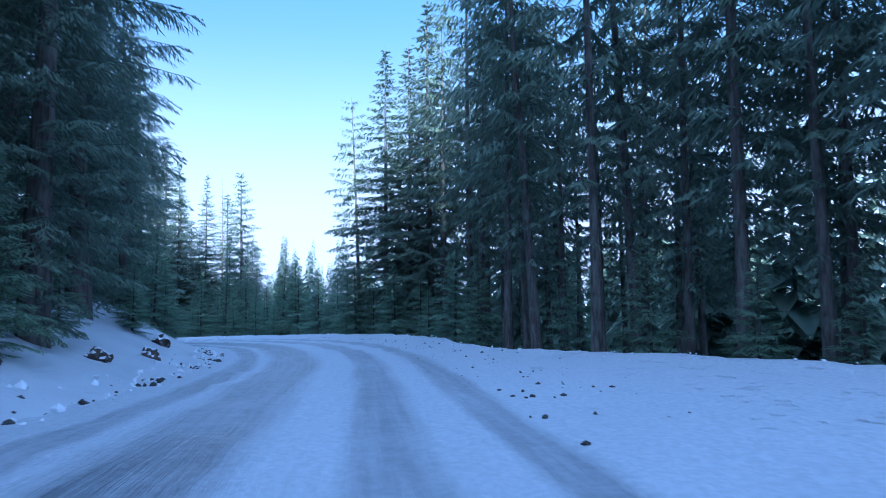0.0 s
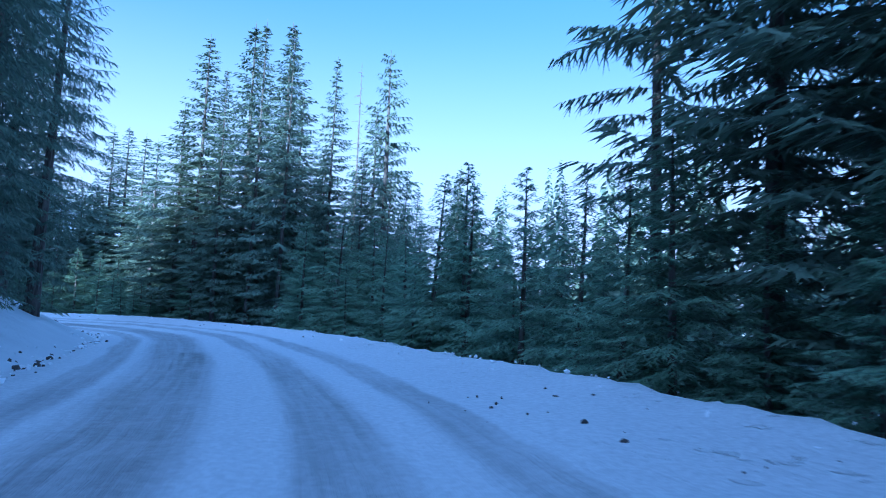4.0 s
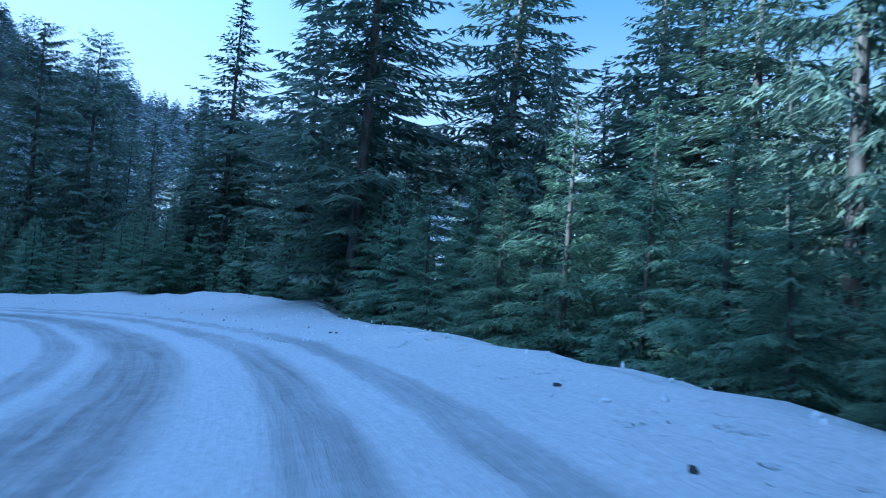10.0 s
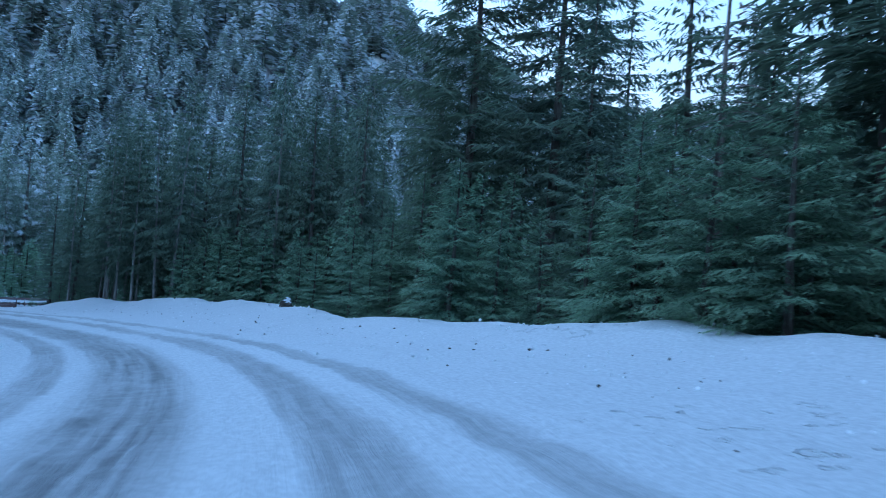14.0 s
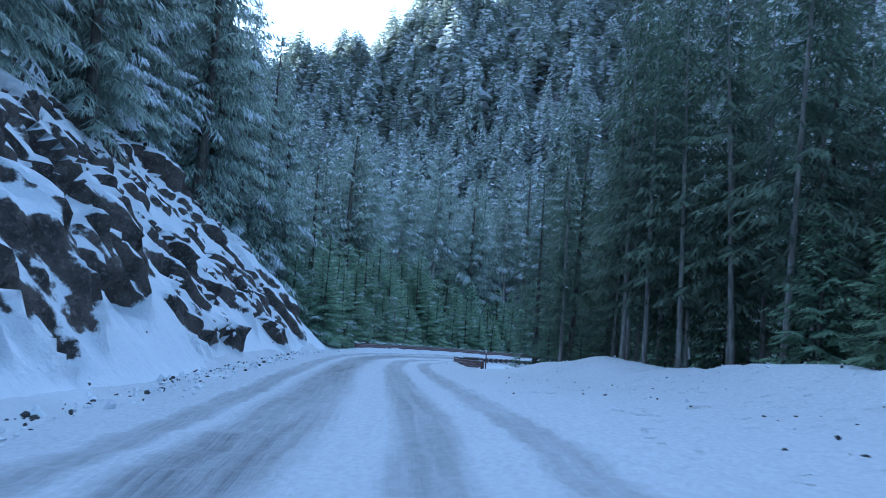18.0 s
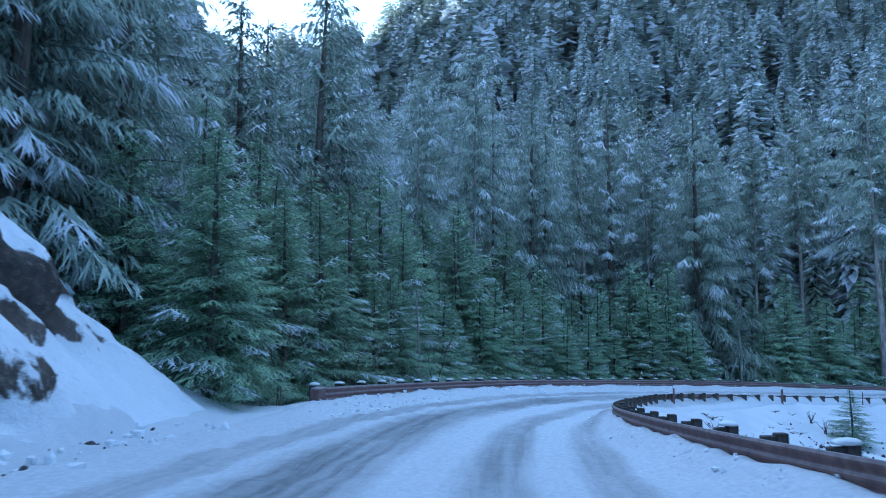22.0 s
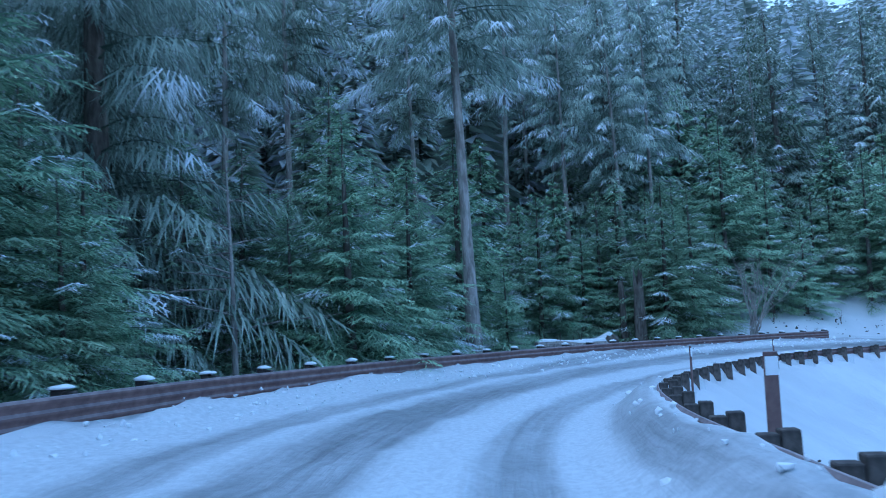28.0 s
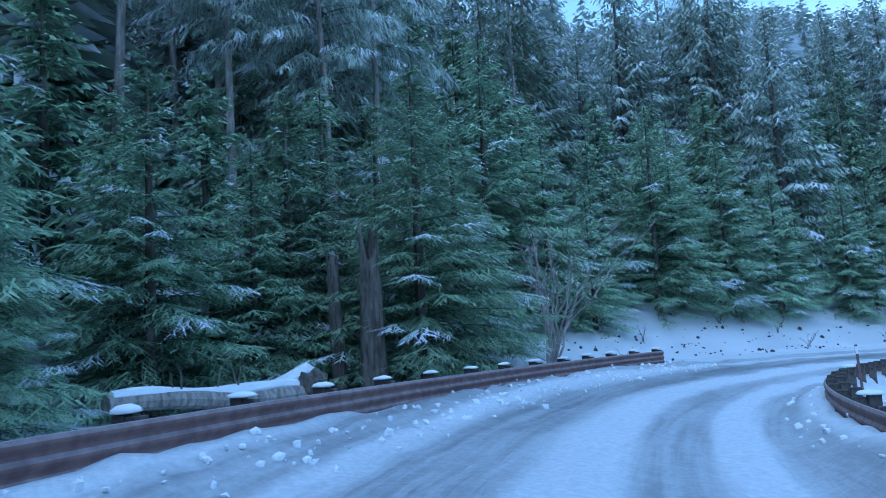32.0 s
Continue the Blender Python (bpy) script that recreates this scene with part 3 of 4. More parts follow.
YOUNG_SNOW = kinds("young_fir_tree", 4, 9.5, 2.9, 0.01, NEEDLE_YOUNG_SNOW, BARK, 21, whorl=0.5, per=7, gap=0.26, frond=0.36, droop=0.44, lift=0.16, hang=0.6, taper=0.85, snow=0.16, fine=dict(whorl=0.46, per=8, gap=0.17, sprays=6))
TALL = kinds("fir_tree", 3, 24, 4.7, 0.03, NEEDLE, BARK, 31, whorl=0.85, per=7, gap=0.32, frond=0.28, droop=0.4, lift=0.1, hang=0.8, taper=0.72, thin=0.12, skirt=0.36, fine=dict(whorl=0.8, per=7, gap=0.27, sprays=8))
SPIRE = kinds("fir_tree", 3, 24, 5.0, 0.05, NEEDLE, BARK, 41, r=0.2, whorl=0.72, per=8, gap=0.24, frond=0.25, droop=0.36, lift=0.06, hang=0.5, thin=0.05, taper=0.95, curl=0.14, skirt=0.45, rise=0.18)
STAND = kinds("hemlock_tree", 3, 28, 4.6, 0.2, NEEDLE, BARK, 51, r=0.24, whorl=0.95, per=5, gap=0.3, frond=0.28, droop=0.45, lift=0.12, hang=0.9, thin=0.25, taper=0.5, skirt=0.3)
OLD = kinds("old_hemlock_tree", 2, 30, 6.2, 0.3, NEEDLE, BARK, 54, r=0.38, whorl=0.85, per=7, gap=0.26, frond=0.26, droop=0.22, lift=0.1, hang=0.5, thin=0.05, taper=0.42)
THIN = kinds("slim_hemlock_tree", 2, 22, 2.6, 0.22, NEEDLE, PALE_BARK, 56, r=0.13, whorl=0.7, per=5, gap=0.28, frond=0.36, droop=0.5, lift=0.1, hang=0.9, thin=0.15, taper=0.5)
SNOWY = kinds("snowy_fir_tree", 3, 24, 5.0, 0.03, NEEDLE_FROST_LIFTED, BARK, 61, whorl=0.9, per=7, gap=0.32, frond=0.30, droop=0.6, lift=0.18, hang=1.2, taper=0.66, snow=0.3, fine=dict(whorl=0.85, per=7, gap=0.28, sprays=7))
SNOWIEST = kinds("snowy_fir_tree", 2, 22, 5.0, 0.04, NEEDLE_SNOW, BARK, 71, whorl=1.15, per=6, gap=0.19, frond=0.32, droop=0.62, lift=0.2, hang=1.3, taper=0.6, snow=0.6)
CEDAR = kinds("hemlock_tree", 2, 27, 5.6, 0.03, NEEDLE_FROST_LIFTED, BARK, 76, whorl=0.85, per=7, gap=0.22, frond=0.34, droop=0.75, lift=0.2, hang=2.0, taper=0.6, snow=0.22)
POLES = kinds("hemlock_tree", 2, 32, 5.2, 0.45, NEEDLE_FROST_LIFTED, PALE_BARK, 81, r=0.25, whorl=1.0, per=6, gap=0.24, frond=0.30, droop=0.65, lift=0.16, hang=1.5, thin=0.08, taper=0.45, snow=0.4)
PLANTED = []


def free(x, y, gap):
    for a, b, g in PLANTED:
        if (a - x) ** 2 + (b - y) ** 2 < (0.5 * (gap + g)) ** 2:
            return False
    PLANTED.append((x, y, gap))
    return True


def forest(patterns, n, s0, s1, u0, u1, gap, h0, h1, label, group, tries=30, wide=1.0):
    """n trees strewn beside the road, s0..s1 metres along and u0..u1 metres beyond the verge (left positive)."""
    for _ in range(n):
        for _ in range(tries):
            s, d = random.uniform(s0, s1), random.uniform(u0, u1)
            u = np.interp(s, *EDGE_L) + d if d > 0 else -np.interp(s, *EDGE_R) + d
            x, y, _z = on_road(s, u)
            _s, _u, _q = road_frame(x, y)
            if abs(abs(_u[0]) - abs(u)) > 1.5:
                continue
            if free(x, y, gap):
                plant(random.choice(patterns), float(x), float(y), label, group, random.uniform(h0, h1), wide=wide)
                break

GREEN = "dark green fir tree with drooping boughs beside the snowy road"
YGREEN = "bushy young green fir at the edge of the snow"
DARK = "tall dark hemlock with a bare lower trunk"
FROST = "tall fir with snow dusted on its boughs"
SUNLIT = "tall fir with low sun on its upper boughs"


def plant_at(pattern, x, y, tip, label, group, wide=1.0):
    z = float(terrain(x, y)[0])
    PLANTED.append((x, y, 3.0))
    return plant(pattern, x, y, label, group, tip - z, wide=wide, sway=0.3)


# trees that stand out against the sky
for k, (x, y, tip) in enumerate([(-53.5, 110.2, 27.8), (-48.8, 111.7, 29.6), (-44.9, 112.5, 29.5), (-36.2, 116.3, 21.3), (-57.5, 113, 21), (-41, 108, 20)]):
    plant_at(SPIRE[k % 3], x, y, tip, GREEN, "trees below the road", 1.35)
for k, (x, y, tip) in enumerate([(-98, 121, 32), (-99.5, 134, 33), (-89.3, 139, 25), (-110, 128, 29), (-82, 134, 24), (-121, 127, 27), (-76, 130, 22), (-131, 122, 27)]):
    plant_at(SPIRE[(k + 1) % 3], x, y, tip, SUNLIT, "sunlit trees in the bend", 1.5)
plant_at(SNOWIEST[0], -247.4, 8.8, 17.2, "fir loaded with fresh snow on its boughs", "snowy trees behind the guardrail", 1.1)
plant_at(SNOWIEST[1], -242, -14.3, 17, "fir loaded with fresh snow on its boughs", "snowy trees behind the guardrail")
plant_at(POLES[0], -264.2, 32.8, 18, "tall hemlock with a long bare grey trunk", "snowy trees behind the guardrail", 1.35)
for x, y, tip in ((-251.3, 17.6, 15), (-232, 8.5, 13)):
    plant_at(CEDAR[0 if x < -240 else 1], x, y, tip, "broad hemlock with hanging frosted boughs", "snowy trees behind the guardrail", 1.2)
plant_at(YOUNG_SNOW[1], -265.6, 34.9, -12.6, "small green fir beside the bare grey trunk", "trees behind the guardrail", 1.15)
for k, (x, y, tip) in enumerate([(-147.1, 110.7, 24), (-151, 105, 25)]):
    plant_at(OLD[k % 2], x, y, tip, "old hemlock with broad dark spreading boughs", "trees below the road")
# ground kept open before the pale trunk and round the fallen trunk
PLANTED += [(-258.5, 32.4, 5.5), (-262, 32.8, 4.0), (-255, 31, 3.0), (-260, 34.5, 3.0), (-268.5, 39.5, 5.0), (-265.5, 38.5, 5.0), (-262.8, 38.0, 4.5), (-266.5, 42.5, 4.0), (-270, 36.5, 3.5), (-272.7, 45, 2.0), (-270, 43.5, 3.0), (-273, 54, 3.0), (-270, 51, 3.0), (-249.6, 22.5, 3.6), (-246.8, 23.1, 4.0), (-244, 23.8, 3.6), (-247.6, 21.4, 3.0)]
for k, (x, y, tip) in enumerate([(-38.5, 101, 24), (-42.5, 103, 26), (-35.0, 103, 22), (-47, 104.5, 22)]):
    plant_at(SPIRE[k % 3], x, y, tip, GREEN, "trees below the road", 0.9)
for k, (x, y, tip) in enumerate([(-30, 98.5, 12.5), (-27.5, 97.5, 11), (-23.5, 93.5, 6.5), (-20, 92, 8)]):
    plant_at(SPIRE[k % 3], x, y, tip, GREEN, "trees below the road")
# left of the road, first bend
for k, (q, u, h) in enumerate([(86, 8.6, 22), (82, 10.5, 24), (92, 10.5, 22), (75, 9.2, 24), (68, 9.0, 25), (62, 10, 26)]):
    x, y, _z = on_road(q, u)
    PLANTED.append((float(x), float(y), 3.0))
    plant(TALL[k % 3], float(x), float(y), GREEN, "trees above the road", h)
for k, (q, u, h) in enumerate([(267, -10.5, 17), (270.5, -12.5, 19), (264, -12.5, 20), (274, -15, 18), (261, -15, 22), (268, -16, 21)]):
    x, y, _z = on_road(q, u)
    PLANTED.append((float(x), float(y), 3.0))
    plant(TALL[k % 3], float(x), float(y), GREEN, "trees below the road", h)
forest(TALL, 58, -15, 72, 3.0, 24, 3.0, 20, 30, GREEN, "trees above the road")
forest(YOUNG, 18, 5, 70, 2.2, 6, 2.0, 3, 6, YGREEN, "young firs above the bank")
forest(TALL, 34, 72, 200, 5.0, 24, 4.2, 15, 22, GREEN, "trees above the road")
# right of the road, first bend
forest(STAND, 46, -2, 46, -18, -1.6, 2.6, 24, 32, DARK, "trees below the road")
for x, y, tip in ((-5.3, 66, 27), (-3.2, 63, 26), (-1.0, 60, 29)):
    plant_at(SPIRE[0], x, y, tip, GREEN, "trees below the road", 1.1)
forest(STAND, 8, 40, 60, -14, -4, 2.8, 22, 30, DARK, "trees below the road")
forest(STAND, 8, 44, 66, -13, -4.5, 3.2, 22, 30, DARK, "trees below the road")
forest(YOUNG, 30, 0, 75, -6, -1.6, 2.0, 4, 8, YGREEN, "young firs along the verge")
PLANTED += [(-12, 87, 14.0), (-11, 73, 9.0), (-11, 99, 10.0)]
forest(SPIRE, 20, 72, 150, -24, -8, 3.8, 14, 23, GREEN, "trees below the road")
forest(YOUNG, 76, 62, 180, -6, -1.4, 1.9, 4.5, 9.5, YGREEN, "young firs along the verge")
forest(TALL, 10, 100, 160, -16, -9, 3.6, 18, 28, GREEN, "trees below the road")
forest(SPIRE, 14, 150, 210, -26, -9, 3.4, 15, 24, DARK, "trees below the road")
forest(TALL, 12, 185, 250, -22, -5, 3.4, 18, 26, GREEN, "trees below the road")
forest(YOUNG, 52, 160, 240, -5, -1.2, 1.9, 5, 10, YGREEN, "young firs along the verge")
forest(TALL, 12, 226, 260, -16, -4.5, 3.2, 18, 26, GREEN, "trees below the road")
forest(THIN, 34, 222, 262, -12, -1.6, 1.7, 18, 26, "slim pale-barked hemlock with a bare lower trunk", "slim trees below the road")
forest(YOUNG, 30, 222, 262, -9, -2.0, 1.9, 3, 6, YGREEN, "young firs along the verge")
# left above the rock cut
forest(SNOWY, 34, 205, 272, 8, 26, 3.4, 22, 32, FROST, "trees above the rock cut")
forest(SNOWY, 22, 262, 286, 7.0, 22, 3.0, 24, 33, FROST, "trees above the rock cut")
# outer side of the second bend
YOUNG_RAIL = "young fir with snow on its boughs behind the guardrail"


def behind_rail(patterns, n, s0, s1, d0, d1, gap, h0, h1, label, wide=1.0):
    """n trees strewn d0..d1 metres behind the outer guardrail."""
    for _ in range(n):
        for _ in range(30):
            s, d = random.uniform(s0, s1), random.uniform(d0, d1)
            x, y, _z = on_road(s, float(np.interp(s, *RAIL_L)) + d)
            if free(x, y, gap):
                plant(random.choice(patterns), float(x), float(y), label, "trees behind the guardrail", random.uniform(h0, h1), wide=wide)
                break


for x, y, h in ((-274.5, 38, 10), (-277, 41.5, 12), (-273.5, 33.5, 11), (-278.5, 36, 13), (-275.5, 47.5, 12), (-269, 30.5, 9), (-271.5, 28.5, 12)):
    if free(x, y, 2.0):
        plant(random.choice(YOUNG_SNOW), x, y, YOUNG_RAIL, "trees behind the guardrail", h, wide=1.1)
behind_rail(YOUNG_SNOW, 66, 281, 362, 3.0, 4.8, 2.0, 5.5, 10.5, YOUNG_RAIL, 1.2)
behind_rail(YOUNG_SNOW, 76, 281, 371, 4.4, 10, 2.2, 8, 15, YOUNG_RAIL, 1.2)
behind_rail(POLES, 30, 305, 374, 8, 28, 3.4, 26, 36, "tall hemlock with a long bare grey trunk")
behind_rail(SNOWY, 26, 278, 312, 6, 34, 4.2, 20, 32, FROST, 1.3)
behind_rail(CEDAR, 12, 290, 345, 8, 24, 5.0, 22, 30, "broad hemlock with hanging frosted boughs", 1.15)
behind_rail(SNOWIEST, 15, 278, 345, 7, 28, 4.6, 18, 28, "fir loaded with fresh snow on its boughs", 1.3)
behind_rail(SNOWY, 34, 308, 400, 9, 44, 4.0, 18, 30, FROST, 1.3)
behind_rail(YOUNG_SNOW, 22, 368, 416, 8, 20, 2.8, 12, 17, "young fir with snow on its boughs above the bank", 1.1)
behind_rail(SNOWY, 16, 374, 416, 14, 28, 2.8, 16, 28, FROST)
behind_rail(YOUNG_SNOW, 40, 370, 416, 6.5, 16, 2.3, 6, 13, "young fir with snow on its boughs above the bank")
behind_rail(THIN, 16, 368, 416, 9, 22, 1.8, 18, 26, "slim pale-barked hemlock with a bare lower trunk")


# far woods
def far_woods(n, name, mat, where, h0, h1, seed, label, wide=1.0, boughs=120, frosty=0.3):
    """Many conifers in one mesh: each a slim stem with hanging boughs, paler where snow lies on them."""
    rng = np.random.default_rng(seed)
    V, F, k, out, load = [], [], 0, [], []
    pats = []
    for p in range(6):
        v, f = [], []
        v += [(0.010, 0, 0), (-0.005, 0.008, 0), (-0.005, -0.008, 0), (0, 0, 1.0)]
        f += [(0, 1, 3, 3), (1, 2, 3, 3), (2, 0, 3, 3)]
        a = rng.uniform(0, 6)
        shape = rng.uniform(0.65, 0.95)
        for i in range(boughs):
            t = ((i + rng.random()) / boughs) ** 1.12
            z = 0.05 + 0.94 * t
            L = 0.17 * (1 - t) ** shape * rng.uniform(0.55, 1.15) + 0.010
            a += 2.4 + rng.normal(0, 0.3)
            w = L * rng.uniform(0.20, 0.34) * math.sqrt(120 / boughs) + 0.004
            d = L * rng.uniform(0.25, 0.75)
            c, s = math.cos(a), math.sin(a)
            r = rng.normal(0, 0.35) * w
            b = len(v)
            v += [(0.1 * L * c, 0.1 * L * s, z), (0.62 * L * c - w * s, 0.62 * L * s + w * c, z - 0.28 * d + r), (L * c, L * s, z - d), (0.62 * L * c + w * s, 0.62 * L * s - w * c, z - 0.28 * d - r)]
            f += [(b, b + 1, b + 2, b + 3)]
        pats.append((np.array(v), np.array(f)))
    xy = where(rng, n)
    xy = xy[[not near_road(x, y, 27) for x, y in xy]]
    z = terrain(xy[:, 0], xy[:, 1])
    for (x, y), zz in zip(xy, z):
        v, f = pats[rng.integers(6)]
        h, w, a = h0 + (h1 - h0) * rng.random() ** 1.3, rng.uniform(0.75, 1.25) * wide, rng.uniform(0, 6.3)
        c, s = math.cos(a) * h * w, math.sin(a) * h * w
        V.append(np.stack([x + v[:, 0] * c - v[:, 1] * s, y + v[:, 0] * s + v[:, 1] * c, zz - 0.3 + v[:, 2] * h], 1))
        F.append(f + k)
        m = (len(v) - 4) // 4
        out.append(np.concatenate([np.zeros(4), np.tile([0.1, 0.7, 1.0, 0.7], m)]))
        heavy = rng.random(m) < frosty * rng.uniform(0.2, 1.8)
        load.append(np.concatenate([np.zeros(4), np.repeat(np.where(heavy, rng.uniform(0.7, 1.6, m), rng.uniform(-0.3, 0.3, m)), 4)]))
        k += len(v)
    V, F = np.concatenate(V), np.concatenate(F)
    tris = np.concatenate([F[:, :3], F[F[:, 2] != F[:, 3]][:, [0, 2, 3]]])
    me = with_load(tri_mesh(name, V, tris, mat), np.concatenate(out).astype(np.float32), np.concatenate(load).astype(np.float32))
    return tagged(new(name, me), label, "forest", kind="stuff")


def hillside(yaw0, yaw1, r0, r1):
    def where(rng, n):
        r = np.sqrt(rng.uniform(r0 ** 2, r1 ** 2, n))
        a = np.radians(rng.uniform(yaw0, yaw1, n))
        return np.stack([HILL_AT[0] - r * np.sin(a), HILL_AT[1] + r * np.cos(a)], 1)
    return where


def beside(s0, s1, u0, u1):
    def where(rng, n):
        s, u = rng.uniform(s0, s1, n), rng.uniform(u0, u1, n)
        x, y, _z = on_road(s, u)
        return np.stack([x, y], 1)
    return where


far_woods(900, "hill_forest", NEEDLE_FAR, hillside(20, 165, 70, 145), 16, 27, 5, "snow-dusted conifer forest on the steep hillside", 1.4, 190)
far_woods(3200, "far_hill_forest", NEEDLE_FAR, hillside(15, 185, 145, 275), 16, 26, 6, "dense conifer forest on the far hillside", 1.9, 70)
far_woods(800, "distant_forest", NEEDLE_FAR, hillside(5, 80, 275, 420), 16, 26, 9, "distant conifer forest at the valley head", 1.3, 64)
far_woods(300, "ridge_forest", NEEDLE, lambda rng, n: np.stack([rng.uniform(-70, 70, n), rng.uniform(-150, -44, n)], 1), 18, 27, 10, "unseen dark conifer forest on the added ridge that shades the road", 1.2, 60)
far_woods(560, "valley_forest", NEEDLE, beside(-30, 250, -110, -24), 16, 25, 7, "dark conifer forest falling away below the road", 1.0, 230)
far_woods(440, "slope_forest", NEEDLE_FROST_LIFTED, hillside(5, 175, 50, 95), 12, 24, 12, "frosted conifer forest climbing the slope behind the guardrail", 1.25, 360)
far_woods(150, "bend_forest", NEEDLE, beside(80, 206, 27.5, 60), 13, 19, 13, "dark conifer forest inside the bend, added out of view for shade")
far_woods(260, "cut_forest", NEEDLE_FROST_LIFTED, beside(212, 275, 27.5, 62), 22, 31, 14, "frosted conifer forest above the rock cut, thickened to block the sun")
far_woods(190, "upper_forest", NEEDLE, beside(-30, 80, 28, 84), 20, 29, 8, "dark conifer forest on the slope above the road, extended for shade")


# ---------------------------------------------------------------- rock cut
def build_rock_cut():
    """The blasted slope above the straight: broken blocks of rock stand out of it, with snow lying on and between them."""
    ss, vs = np.arange(196, 280, 0.24), np.arange(0, 17, 0.24)
    S, D = np.meshgrid(ss, vs)
    s, d = S.ravel(), D.ravel()
    u = np.interp(s, *EDGE_L) - 0.6 + d
    x, y, _ = on_road(s, u)
    z = terrain(x, y)
    tx, ty = np.interp(s, RS, TX), np.interp(s, RS, TY)
    apron = 1.6 + 0.8 * np.sin(s * 0.37) + 0.5 * np.sin(s * 1.03 + 1)
    apron = apron * (1 - 0.55 * step(s, 258, 268))
    amp = step(s, 198, 212) * (1 - step(s, 276, 279)) * step(d, apron * 0.6, apron + 0.7)
    more = 0.5 * step(s, 262, 270)
    out = np.empty(len(s))
    for i in range(len(s)):
        # blocks lean along the road, as the layers dip
        q = Vector((s[i] * 0.55 + d[i] * 0.34, d[i] * 0.45, 0))
        mass = 0.8 * noise.noise(Vector((s[i] * 0.13, d[i] * 0.17, 4))) + 0.75 * noise.noise(Vector((s[i] * 0.55, d[i] * 0.5, 9))) + more[i]
        bulk = min(max((mass + 0.22) / 0.5, 0.0), 1.0)
        d1, p1 = noise.voronoi(q)
        d2, p2 = noise.voronoi(q * 2.7 + Vector((3, 5, 0)))
        block = 0.9 * noise.cell(p1[0] * 31.7) + 0.25
        chip = noise.cell(p2[0] * 17.3)
        crack = min((d1[1] - d1[0]) * 5, 1.0) * 0.6 + min((d2[1] - d2[0]) * 5, 1.0) * 0.4
        out[i] = bulk * (1.25 * block + 0.5 * chip) * (0.55 + 0.45 * crack) + 0.5 * chip * (1 - bulk) * (chip > 0.5) + 0.10 * noise.noise(Vector((s[i] * 1.9, d[i] * 1.9, 2)))
    out = out * amp * (1 - 0.6 * step(s, 262, 270))
    x2, y2 = x + ty * out * 0.85, y - tx * out * 0.85
    edge = np.minimum(step(s, 196, 198), 1 - step(s, 278.4, 279.8)) * step(d, 0, 0.6) * (1 - step(d, 15.8, 17))
    z2 = z + out * 0.30 + 0.12 * edge - 0.3 * (1 - edge)
    me = mesh_of("rock_cut", np.stack([x2, y2, z2], 1), grid_faces(len(ss), len(vs))[:, ::-1], ROCK)
    drift = 1 - step(d, apron * 0.8, apron + 1.0)
    me.attributes.new("drift", "FLOAT", "POINT").data.foreach_set("value", drift.astype(np.float32))
    tagged(new("rock_cut", me), "steep cut of dark brown rock ledges with snow lying on them", "rock face", kind="structure")


build_rock_cut()


def stone_mesh(name, seed, mat, sub=2, flat=0.7):
    bm = bmesh.new()
    bmesh.ops.create_icosphere(bm, subdivisions=sub, radius=1.0)
    o = Vector((seed * 3.1, seed * 1.7, 0))
    for v in bm.verts:
        k = 1 + 0.45 * noise.noise(v.co * 1.1 + o) + 0.2 * noise.cell(v.co * 1.7 + o)
        v.co = Vector((v.co.x * k, v.co.y * k * 0.85, v.co.z * k * flat))
    me = bpy.data.meshes.new(name)
    bm.to_mesh(me)
    bm.free()
    me.materials.append(mat)
    return me


STONES = [stone_mesh("stone", i, STONE, 1) for i in range(5)]
BOULDERS = [stone_mesh("boulder", 20 + i, ROCK, 3, 0.9) for i in range(4)]


def lay(name, me, x, y, size, label, category, group, sink=0.3, squash=1.0):
    z = float(terrain(x, y)[0])
    ob = new(name, me)
    ob.matrix_world = pose(x, y, z + size * (0.5 - sink), random.uniform(-20, 20), random.uniform(-20, 20), random.uniform(0, 360)) @ Matrix.Diagonal((size, size, size * squash, 1))
    return tagged(ob, label, category, group)


def stones_along(n, s0, s1, u0, u1, a, b, label, group):
    for _ in range(n):
        s, u = random.uniform(s0, s1), min(max(random.gauss((u0 + u1) / 2, abs(u1 - u0) / 3), u0 - 0.4), u1 + 0.4)
        x, y, _z = on_road(s, u)
        lay("stone", random.choice(STONES), float(x), float(y), random.uniform(a, b) ** 1.0, label, "stone", group)


stones_along(120, 8, 120, 5.5, 6.3, 0.05, 0.14, "small dark stone fallen at the foot of the bank", "stones at the foot of the bank")
stones_along(22, 8, 60, -5.5, -3.2, 0.03, 0.08, "small dark stone poking out of the snowy verge", "stones on the verge")
stones_along(16, 80, 150, -5.6, -3.6, 0.03, 0.08, "small dark stone poking out of the snowy verge", "stones on the verge")
stones_along(40, 165, 250, -9.5, -4.0, 0.03, 0.07, "small dark stone poking out of the snowy verge", "stones on the verge")
stones_along(50, 205, 275, 6.0, 8.5, 0.04, 0.12, "small dark stone fallen below the rock cut", "stones below the rock cut")
x, y, _z = on_road(212.0, -11.3)
lay("boulder", BOULDERS[0], float(x), float(y), 0.45, "dark boulder half buried in the snow bank", "rock", "", 0.2)
for _ in range(26):
    s, d = random.uniform(206, 268), random.uniform(0.6, 7.5)
    x, y, _z = on_road(s, float(np.interp(s, *EDGE_L)) + d)
    lay("boulder", random.choice(BOULDERS), float(x), float(y), random.uniform(0.3, 0.8), "dark brown rock standing out of the snowy cut", "rock", "rocks on the cut", 0.55, 1.1)


# ---------------------------------------------------------------- guardrails
def tube(points, radii, sides=6):
    """A bent round bar through points."""
    bm = bmesh.new()
    rings = []
